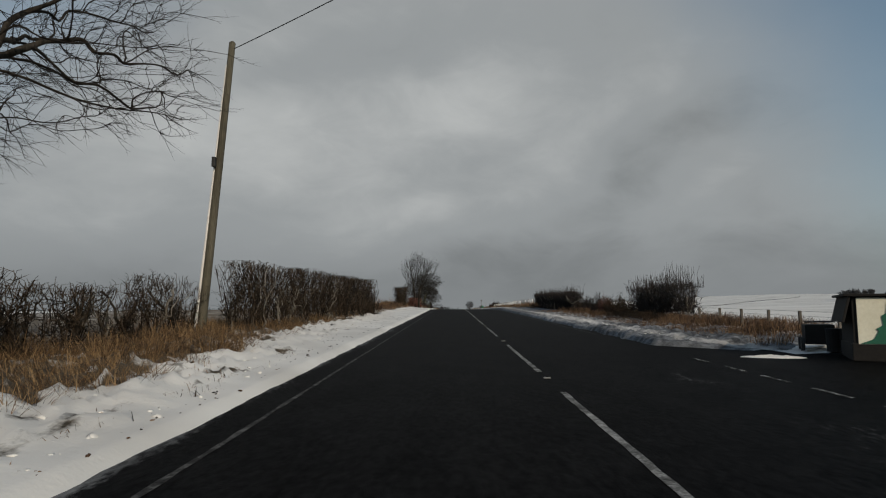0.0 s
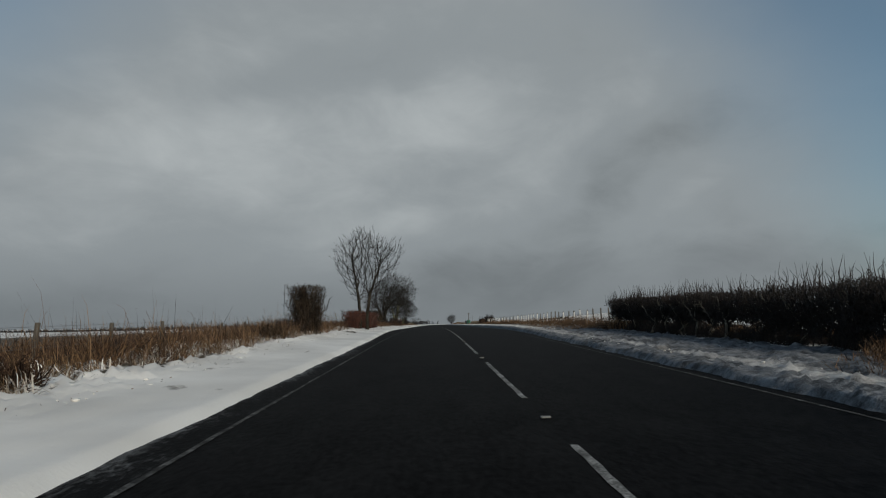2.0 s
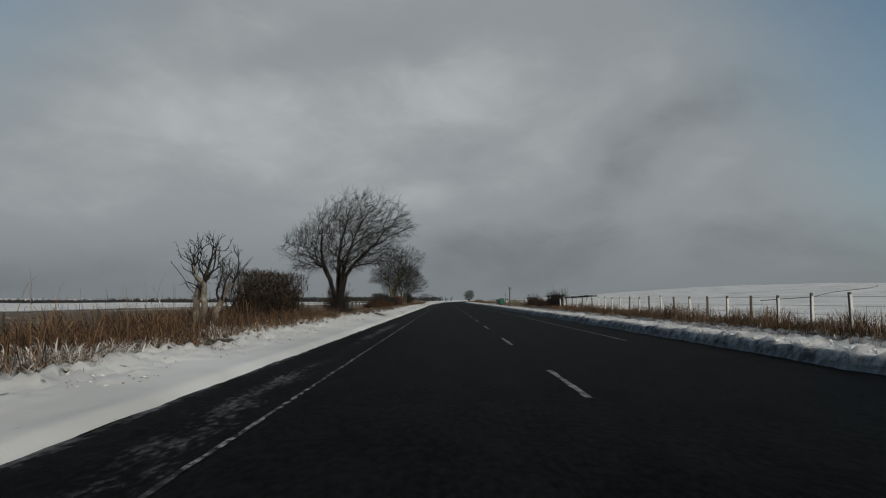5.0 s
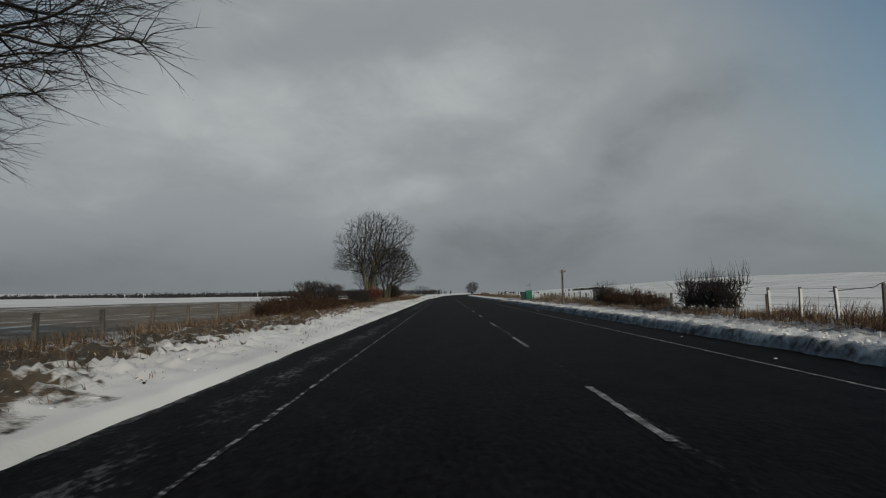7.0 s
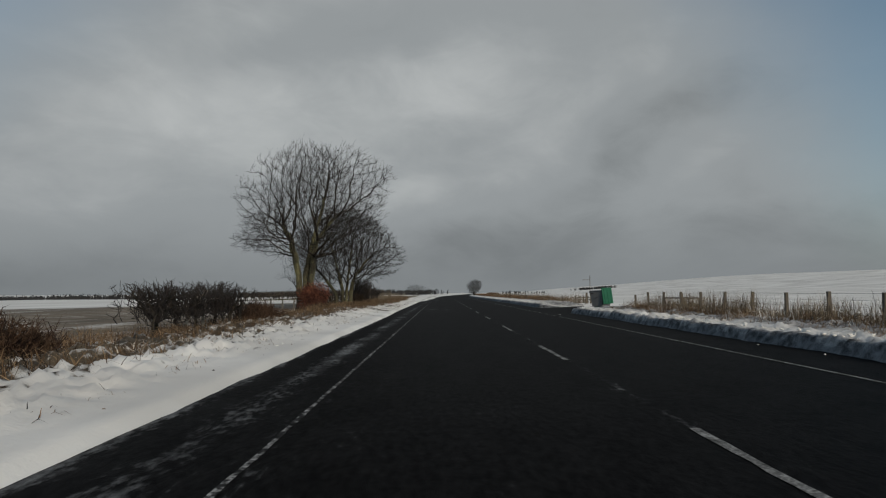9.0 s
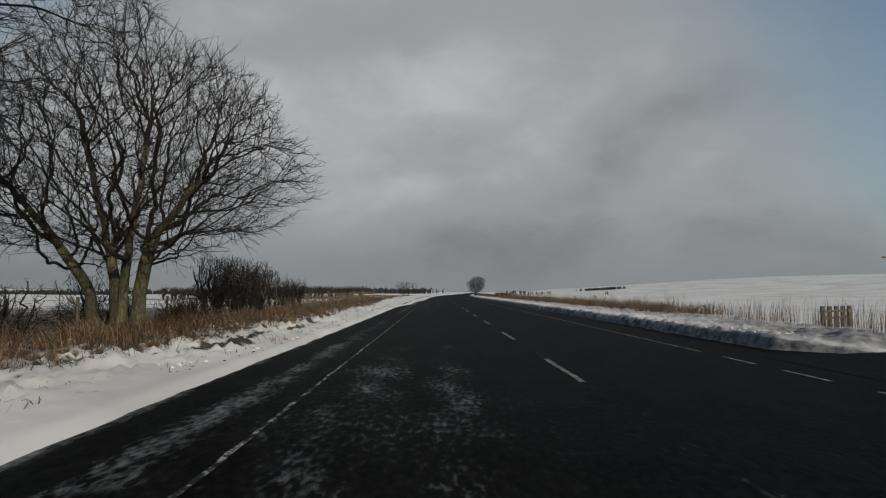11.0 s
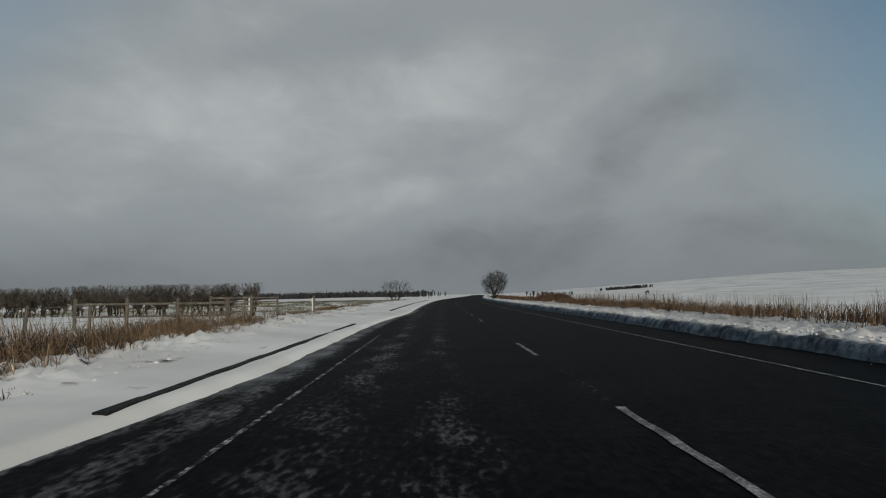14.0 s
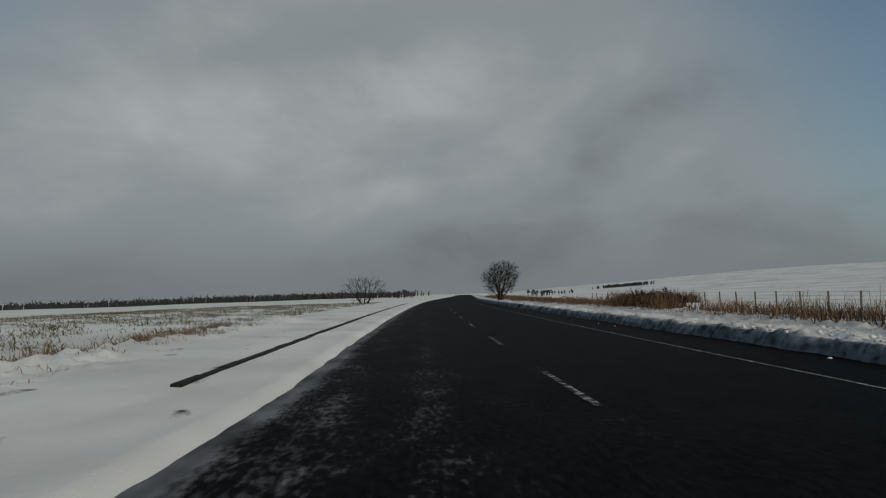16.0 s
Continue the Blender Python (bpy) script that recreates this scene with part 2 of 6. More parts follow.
M_GRASS_RED = material("dry_bracken_grass", [(0.020, 0.012, 0.008), (0.090, 0.046, 0.024), (0.245, 0.150, 0.080)], 0.9, 5, 0.85, 0.0, rnd=0.62)
M_GRASS_TAN = material("bleached_dead_grass", [(0.026, 0.017, 0.011), (0.108, 0.066, 0.036), (0.26, 0.178, 0.105)], 0.5, 5, 0.85, 0.0, rnd=0.5)
M_GRASS_SNOW = material("snow_crusted_grass", [(0.16, 0.115, 0.075), (0.55, 0.51, 0.46), (0.80, 0.79, 0.77)], 1.2, 8, 0.85, 0.0, rnd=0.6)
M_REED = material("dry_reeds", [(0.048, 0.037, 0.026), (0.125, 0.098, 0.068), (0.26, 0.21, 0.15)], 0.6, 6, 0.85, 0.0, rnd=0.5)
M_STUBBLE = material("frosted_crop", [(0.030, 0.028, 0.012), (0.085, 0.080, 0.034), (0.19, 0.175, 0.095)], 0.6, 6, 0.85, 0.0, rnd=0.5)
M_WOOD = material("weathered_timber", [(0.035, 0.029, 0.023), (0.105, 0.092, 0.076), (0.21, 0.19, 0.162)], 4, 40, 0.9, 0.5, (1, 1, 0.15))
M_POLE = material("creosoted_pole", [(0.030, 0.026, 0.018), (0.070, 0.062, 0.043), (0.13, 0.118, 0.086)], 3, 36, 0.85, 0.5, (1, 1, 0.1))
M_WIRE = material("galvanised_wire", [(0.10, 0.10, 0.10), (0.22, 0.22, 0.22)], 10, 60, 0.5, 0.0, metal=0.6)
M_CABLE = material("black_cable", [(0.015, 0.015, 0.015), (0.03, 0.03, 0.03)], 10, 60, 0.6, 0.0)
M_KERB = material("wet_kerb", [(0.004, 0.004, 0.004), (0.012, 0.012, 0.011), (0.030, 0.029, 0.027)], 3, 30, 0.7, 0.5, gloss=0.1)
M_FAR = material("far_woodland", [(0.020, 0.021, 0.023), (0.040, 0.040, 0.042)], 0.2, 2, 0.95, 0.0, rnd=0.3)
M_BIN = material("grey_bin_plastic", [(0.115, 0.122, 0.128), (0.165, 0.173, 0.18)], 2, 30, 0.55, 0.1)
M_BIN_LID = material("green_bin_plastic", [(0.008, 0.078, 0.040), (0.015, 0.115, 0.060)], 2, 30, 0.5, 0.1)
M_RUBBER = material("black_rubber", [(0.012, 0.012, 0.012), (0.03, 0.03, 0.03)], 4, 30, 0.8, 0.1)
M_HUT_DARK = material("dark_stained_boards", [(0.006, 0.0055, 0.005), (0.016, 0.014, 0.013)], 3, 30, 0.85, 0.4)
M_HUT_CREAM = material("cream_painted_panel", [(0.64, 0.61, 0.47), (0.80, 0.77, 0.63)], 2, 20, 0.7, 0.1)
M_HUT_GREEN = material("green_painted_panel", [(0.008, 0.085, 0.050), (0.018, 0.13, 0.08)], 3, 20, 0.6, 0.1)
M_STUD = material("reflector_stud", [(0.06, 0.06, 0.058), (0.24, 0.24, 0.23)], 6, 40, 0.5, 0.2)


# ---- helpers of the build ----
def thing(name, at, label, category, group="", kind=""):
    ob = new(name)
    ob.location = at
    ob.empty_display_size = 0.2
    return tagged(ob, label, category, group, kind)


def mesh_of(name, verts, faces, mat, smooth=False):
    me = bpy.data.meshes.new(name)
    me.from_pydata([tuple(v) for v in verts], [], [tuple(f) for f in faces])
    me.materials.append(mat)
    if smooth:
        me.polygons.foreach_set("use_smooth", [True] * len(me.polygons))
    me.update()
    return me


def fast_mesh(name, verts, faces, mat, smooth=False):
    """A mesh from arrays: verts (n, 3), faces (m, 3 or 4)."""
    verts, faces = np.asarray(verts, np.float32), np.asarray(faces, np.int32)
    me = bpy.data.meshes.new(name)
    k = faces.shape[1]
    me.vertices.add(len(verts))
    me.vertices.foreach_set("co", verts.ravel())
    me.loops.add(faces.size)
    me.loops.foreach_set("vertex_index", faces.ravel())
    me.polygons.add(len(faces))
    me.polygons.foreach_set("loop_start", np.arange(0, faces.size, k, dtype=np.int32))
    if smooth:
        me.polygons.foreach_set("use_smooth", np.ones(len(faces), bool))
    me.materials.append(mat)
    me.update(calc_edges=True)
    return me


def child(name, me, parent, label="", kind=""):
    ob = new(name, me)
    ob.parent = parent
    return tagged(ob, label, kind=kind)


def part(name, bm, mat, parent, label="", smooth=False):
    me = bpy.data.meshes.new(name)
    bm.to_mesh(me)
    bm.free()
    me.materials.append(mat)
    if smooth:
        me.polygons.foreach_set("use_smooth", [True] * len(me.polygons))
    return child(name, me, parent, label)


def box_bm(size, at=(0, 0, 0), bevel=0.0, taper=1.0, rot=None):
    bm = bmesh.new()
    bmesh.ops.create_cube(bm, size=1.0)
    for v in bm.verts:
        k = taper if v.co.z < 0 else 1.0
        v.co = Vector((v.co.x * size[0] * k, v.co.y * size[1] * k, v.co.z * size[2]))
    if bevel:
        bmesh.ops.bevel(bm, geom=bm.edges[:], offset=bevel, segments=2, affect="EDGES", profile=0.6)
    if rot:
        bmesh.ops.rotate(bm, verts=bm.verts[:], cent=(0, 0, 0), matrix=Euler(rot).to_matrix())
    bmesh.ops.translate(bm, verts=bm.verts[:], vec=at)
    return bm


def rod_bm(p0, p1, r0, r1=None, sides=8):
    bm = bmesh.new()
    p0, p1 = Vector(p0), Vector(p1)
    d = p1 - p0
    bmesh.ops.create_cone(bm, cap_ends=True, segments=sides, radius1=r0, radius2=r0 if r1 is None else r1, depth=d.length)
    bmesh.ops.transform(bm, verts=bm.verts[:], matrix=Matrix.Translation((p0 + p1) / 2) @ d.to_track_quat("Z", "Y").to_matrix().to_4x4())
    return bm


def tubes(name, segs, mat, sides=3, smooth=True):
    """One mesh of many thin prisms. segs: rows of x0 y0 z0 x1 y1 z1 r0 r1."""
    s = np.asarray(segs, np.float64)
    a, b, r0, r1 = s[:, 0:3], s[:, 3:6], s[:, 6], s[:, 7]
    d = b - a
    d /= np.maximum(np.linalg.norm(d, axis=1), 1e-6)[:, None]
    ref = np.where(np.abs(d[:, 2:3]) > 0.9, np.array([[1.0, 0, 0]]), np.array([[0, 0, 1.0]]))
    u = np.cross(d, ref)
    u /= np.linalg.norm(u, axis=1)[:, None]
    w = np.cross(d, u)
    ang = np.arange(sides) * 2 * np.pi / sides
    ring = u[:, None, :] * np.cos(ang)[None, :, None] + w[:, None, :] * np.sin(ang)[None, :, None]
    base = a[:, None] + ring * r0[:, None, None]
    full = r1 > 0
    k = np.arange(sides)
    nx = (k + 1) % sides
    q = np.concatenate([np.stack([k, nx, sides + nx], 1), np.stack([k, sides + nx, sides + k], 1)])
    v0 = np.concatenate([base[full], b[full][:, None] + ring[full] * r1[full][:, None, None]], 1).reshape(-1, 3)
    f0 = ((np.arange(full.sum()) * 2 * sides)[:, None, None] + q[None]).reshape(-1, 3)
    # segments that run out to nothing end in a point
    p = np.stack([k, nx, np.full(sides, sides)], 1)
    v1 = np.concatenate([base[~full], b[~full][:, None]], 1).reshape(-1, 3)
    f1 = (len(v0) + (np.arange((~full).sum()) * (sides + 1))[:, None, None] + p[None]).reshape(-1, 3)
    return fast_mesh(name, np.concatenate([v0, v1]), np.concatenate([f0, f1]), mat, smooth)


_table = np.random.RandomState(7).rand(256, 256)


def vnoise(x, y):
    xi, yi = np.floor(x).astype(int), np.floor(y).astype(int)
    fx, fy = x - xi, y - yi
    fx, fy = fx * fx * (3 - 2 * fx), fy * fy * (3 - 2 * fy)

    def g(i, j):
        return _table[i % 256, j % 256]

    return (g(xi, yi) * (1 - fx) + g(xi + 1, yi) * fx) * (1 - fy) + (g(xi, yi + 1) * (1 - fx) + g(xi + 1, yi + 1) * fx) * fy


def fbm(x, y, octaves=4):
    x, y = np.asarray(x, float), np.asarray(y, float)
    out, amp, tot = 0, 1.0, 0
    for i in range(octaves):
        out = out + amp * vnoise(x * 2 ** i + 17.3 * i, y * 2 ** i + 5.1 * i)
        tot += amp
        amp *= 0.5
    return out / tot


def smooth(a, b, x):
    t = np.clip((np.asarray(x, float) - a) / (b - a), 0, 1)
    return t * t * (3 - 2 * t)


# ---- the lie of the land ----
def road_z(y):
    """The road climbs 2 in 100 to a crest and runs level after it."""
    y = np.asarray(y, float)
    return -0.02 * 6.0 * np.logaddexp(0, (75.0 - y) / 6.0)


def bend(y):
    """The road's middle line: straight, then a slow turn to the right."""
    y = np.asarray(y, float)
    u = np.clip(y - 290.0, 0, 130.0)
    return 0.0003 * u * u + 0.078 * np.clip(y - 420.0, 0, None)


def left_edge(y):
    y = np.asarray(y, float)
    return -4.06 - 0.87 * smooth(60, 100, y) - 0.12 * smooth(195, 205, y) - 0.06 * smooth(230, 242, y) + 0.70 * smooth(248, 259, y) + 0.80 * smooth(270, 290, y)


def right_edge(y):
    y = np.asarray(y, float)
    return 4.0 + 1.45 * smooth(60, 108, y)


GRASS_Y = (-5, 8, 12, 17, 28, 60, 130, 137, 143, 160, 195, 207, 214, 235, 248, 256, 268, 300)
GRASS_U = (-5.7, -5.75, -6.0, -6.5, -6.9, -7.2, -7.2, -6.8, -6.5, -6.8, -7.0, -7.0, -6.6, -6.8, -6.9, -7.4, -7.9, -8.2)


def grass_edge(y):
    """Where the dead grass on the left side meets the verge."""
    return np.interp(np.asarray(y, float), GRASS_Y, GRASS_U)


def land_z(x, y):
    """Height of the ground outside the road."""
    x, y = np.asarray(x, float), np.asarray(y, float)
    u = x - bend(y)
    z = road_z(y)
    hill = 14.5 * smooth(36, 330, u) * (0.42 + 0.58 * smooth(150, 620, y)) * (1 - 0.55 * smooth(500, 1400, u))
    hill = hill + 4.0 * smooth(20, 120, u) * smooth(420, 800, y)
    far_left = -1.2 * smooth(-12, -90, u) + 0.4 * smooth(-220, -900, u) - 5.5 * smooth(-60, -480, u) * smooth(330, 620, y)
    shelf = np.where(u > 0, 0.22 * smooth(7.2, 8.8, u), 0.03 * smooth(-6.5, -8, u))
    mouth = smooth(200.8, 202.0, y) * (1 - smooth(212.0, 213.4, y)) + (1 - smooth(13.0, 15.5, y))
    shelf = np.where(u > 0, shelf * (1 - mouth * (1 - smooth(13, 18, u))), shelf)
    rough = 0.25 * (fbm(x / 9 + 40, y / 9 + 40, 4) - 0.5) * smooth(9.5, 25, np.abs(u))
    roll = 2.2 * (fbm(x / 110 + 9, y / 110 + 3, 3) - 0.5) * smooth(30, 160, np.abs(u))
    far = smooth(700, 1500, np.hypot(u, y - 200))
    return z + (-0.09 + shelf * 1.0 + 0.09 * smooth(5.6, 8, np.abs(u))) + (hill + far_left + roll) * (1 - 0.5 * far) + rough


def sheet(name, xs, ys, zfun, mat, cover=None, curved=False, smooth_faces=True):
    """A grid over the plan; xs runs across, ys along; zfun and cover take arrays."""
    X, Y = np.meshgrid(np.asarray(xs, float), np.asarray(ys, float))
    if curved:
        X = X + bend(Y)
    Z = zfun(X, Y)
    n, m = X.shape
    idx = np.arange(n * m).reshape(n, m)
    f = np.stack([idx[:-1, :-1], idx[:-1, 1:], idx[1:, 1:], idx[1:, :-1]], -1).reshape(-1, 4)
    me = fast_mesh(name, np.stack([X, Y, Z], -1).reshape(-1, 3), f, mat, smooth_faces)
    if cover is not None:
        at = me.attributes.new("cover", "FLOAT", "POINT")
        at.data.foreach_set("value", np.asarray(cover(X, Y), np.float32).ravel())
    return me


# ---- ground, road ----
def spaced(lo, hi, near, grow):
    out, x, d = [lo], lo, near
    while x < hi:
        x += d
        d *= grow
        out.append(min(x, hi))
    return out


gx = sorted([-v for v in spaced(9.0, 2600, 0.8, 1.07)] + list(np.arange(-8.4, 9.0, 1.2)) + spaced(9.2, 2600, 0.8, 1.07))
gy = sorted([-v for v in spaced(12, 900, 2, 1.2)] + list(np.arange(-10, 420, 2.0)) + spaced(421, 3200, 3, 1.08))


def field_cover(X, Y):
    u = X - bend(Y)
    c = 0.92 - 0.25 * smooth(16, 40, u) * (0.6 + 0.8 * fbm(X / 45, Y / 30, 4))
    # bare earth fields to the left with drifts lying along the furrows
    earth = smooth(-9, -12, u) * (1 - smooth(225, 262, Y)) * smooth(-80, -62, u)
    earth = np.maximum(earth, smooth(-9, -12, u) * (1 - smooth(225, 262, Y)) * smooth(-330, -300, u) * smooth(-150, -170, u) * 0.9)
    c = c - 0.62 * earth
    c = c + 0.10 * earth * np.sin(u * 2.1 + 0.04 * Y) + 0.22 * earth * (fbm(X / 14, Y / 40, 3) - 0.45)
    # crop showing through on the far left field
    crop = smooth(-9.5, -13, u) * smooth(272, 290, Y) * (1 - smooth(-70, -110, -u * -1))
    c = c - 0.10 * crop
    c = c - 0.28 * smooth(8.2, 9.2, u) * (1 - smooth(13, 22, u)) * (0.5 + 0.8 * fbm(X / 5, Y / 5, 3))
    return c


ground = new("ground", sheet("ground", gx, gy, land_z, M_GROUND, field_cover))
tagged(ground, "snow-covered fields with bare brown earth showing through", "ground", kind="structure")


def road_cover(X, Y):
    """Salt, frost and thin ice lying on the asphalt."""
    u = X - bend(Y)
    late = 0.75 * np.exp(-((Y - 207) / 7.0) ** 2) + 0.08 * smooth(198, 216, Y) + 0.62 * smooth(234, 252, Y)
    lane = 0.9 * np.exp(-((u + 2.9) / 0.50) ** 2) + 0.75 * np.exp(-((u + 1.75) / 0.36) ** 2) + 0.35 * np.exp(-((u + 0.9) / 0.4) ** 2) + 0.25 * np.exp(-((u - 1.6) / 0.5) ** 2)
    patch = fbm(X * 1.1, Y / 4.0, 4)
    c = 0.20 + 0.12 * np.exp(-((u - 2.4) / 0.7) ** 2) * (1 - smooth(14, 40, Y)) * (0.4 + 1.1 * patch) + 0.09 * smooth(95, 130, Y) * np.exp(-((u + 2.2) / 1.6) ** 2) + 0.24 * late * lane * (0.45 + 0.9 * patch) * (1 - 0.25 * smooth(280, 330, Y))
    c = c + 0.05 * (fbm(X * 2.0, Y / 14.0, 2) - 0.5)
    gut = np.exp(-((u + 4.15) / 0.32) ** 2) * (0.08 + 0.36 * fbm(X, Y / 6.0 + 3, 3)) * smooth(70, 105, Y)
    cent = np.exp(-((u - 0.03) / 0.13) ** 2) * (0.10 + 0.22 * fbm(X + 9, Y / 3.0, 3)) * smooth(90, 130, Y) * (1 - 0.3 * smooth(195, 215, Y))
    line = np.exp(-((u + 3.5) / 0.14) ** 2) * 0.15 * fbm(X * 3, Y / 2.0 + 9, 3) * smooth(95, 130, Y)
    dusty = np.exp(-((u + 3.72) / 0.24) ** 2) * (0.08 + 0.16 * fbm(X * 2 + 5, Y / 5.0, 3)) * smooth(12, 26, Y) * (1 - smooth(92, 112, Y))
    edge_r = 0.10 * np.exp(-((u - 4.7) / 0.5) ** 2)
    verge = (0.40 * smooth(0.30, -0.12, u - left_edge(Y)) + 0.24 * smooth(0.65, 0.0, u - left_edge(Y)) * smooth(250, 266, Y)) * (0.7 + 0.6 * patch)
    return c + gut + cent + line + edge_r + verge + dusty


road_x = np.concatenate([np.arange(-5.7, 5.9, 0.16), [6.0, 6.5, 7.0]])
road_y = np.concatenate([np.arange(-16, 340, 0.7), np.arange(340, 900, 6.0)])
road = new("road", sheet("road", road_x, road_y, lambda X, Y: road_z(Y) - 0.012 * np.abs(X - bend(Y)) * 0.6 + 0.006 * (fbm(X / 2, Y / 4, 2) - 0.5), M_ROAD, road_cover, True))
tagged(road, "dark wet asphalt road with frost in the wheel tracks", "road", kind="structure")


def on_road(u, y, up=0.0):
    return (u + float(bend(y)), y, float(road_z(y)) - 0.0072 * abs(u) + up)


def strip_mesh(name, u0, y0, y1, width, mat, up=0.007, ragged=0.0, seed=0):
    """A painted line on the road, its rim a little worn."""
    rng = random.Random(seed)
    n = max(2, int((y1 - y0) / (0.25 if ragged else 1.0)))
    vs = []
    for i in range(n + 1):
        y = y0 + (y1 - y0) * i / n
        a, b = rng.uniform(-ragged, ragged), rng.uniform(-ragged, ragged)
        vs += [on_road(u0 - width / 2 + a, y, up), on_road(u0 + width / 2 + b, y, up)]
    fs = [(2 * i, 2 * i + 1, 2 * i + 3, 2 * i + 2) for i in range(n)]
    return mesh_of(name, vs, fs, mat)


def paint(name, u0, y0, y1, width, mat, ragged=0.008):
    child(name, strip_mesh(name, u0, y0, y1, width, mat, ragged=ragged, seed=int(y0 * 10 + u0 * 100)), road)


# hazard line up to the crest: long dashes, short gaps, a stud in each gap; then short dashes, long gaps
for y in (2.3, 10.6, 20.3, 29.8, 38.8, 47.8, 57.0, 65.6, 74.5, 83.5):
    paint("centre_dash", 0.0, y, y + 6.0, 0.084, M_PAINT, 0.010)
    ob = part("road_stud", box_bm((0.11, 0.075, 0.020), bevel=0.006), M_STUD, road)
    ob.location = on_road(0.0, y + 7.4, 0.016)
for y in (92.6, 101.2, 109.7, 118.4, 126.3, 134.3, 142.9, 150.9, 159.0, 167.2, 175.4, 183.5, 191.7, 199.8, 207.8, 215.1, 222.2, 229.4, 236.6, 243.6, 251.6, 259.6,
          273.0, 279.8, 286.8, 294.6, 302.2, 309.8, 317.4, 325.0, 332.6, 340.2):
    paint("centre_dash", 0.02, y, y + 2.85, 0.09, M_PAINT_WORN if y > 262 else M_PAINT, 0.014)
for y0, y1 in ((-12, 34), (34, 62)):
    paint("edge_line", -3.53, y0, y1 - 0.01, 0.055, M_PAINT_FAINT, 0.012)
for y0 in range(62, 262, 12):
    paint("edge_line", -3.54, y0, y0 + 11.99, 0.050, M_PAINT_FAINT if y0 < 98 else M_PAINT_WORN, 0.010)
for y0, y1 in ((22, 70), (112, 150), (150, 194.8), (212.5, 250), (250, 300), (300, 360)):
    paint("edge_line", 3.68, y0, y1 - 0.01, 0.065, M_PAINT_FAINT if y0 < 100 else M_PAINT)
for y0 in np.arange(5.2, 13.0, 1.45):
    paint("junction_dash", 3.72, float(y0), float(y0) + 0.85, 0.08, M_PAINT_WORN)
for y0 in np.arange(195.6, 211.5, 2.1):
    paint("junction_dash", 3.68, float(y0), float(y0) + 1.2, 0.08, M_PAINT)

# side roads
for name, y0, y1, x1 in (("side_road_1", -9.0, 14.5, 16.0), ("side_road_2", 201.9, 212.2, 15.0)):
    sx, sy = np.arange(4.5, x1, 0.25), np.arange(y0, y1, 0.25)
    me = sheet(name, sx, sy, lambda X, Y: road_z(Y) + 0.004 + 0.010 * (fbm(X, Y, 2) - 0.5) - 0.03 + 0.10 * smooth(5.5, 9, X), M_ROAD,
               lambda X, Y: 0.16 + 0.85 * smooth(5.6, 10, X) * fbm(X / 3 + 3, Y * 1.5, 4) + 0.22 * smooth(8, 12, X))
    tagged(new(name, me), "side road mouth with streaks of packed snow", "road", kind="structure")

# ---- snow along the road ----
vy = np.concatenate([np.arange(-14, 310, 0.15), np.arange(310, 620, 2.0)])
vs_ = np.concatenate([np.linspace(0, 0.28, 9)[:-1], np.linspace(0.28, 0.86, 27)[:-1], np.linspace(0.86, 1, 5)])


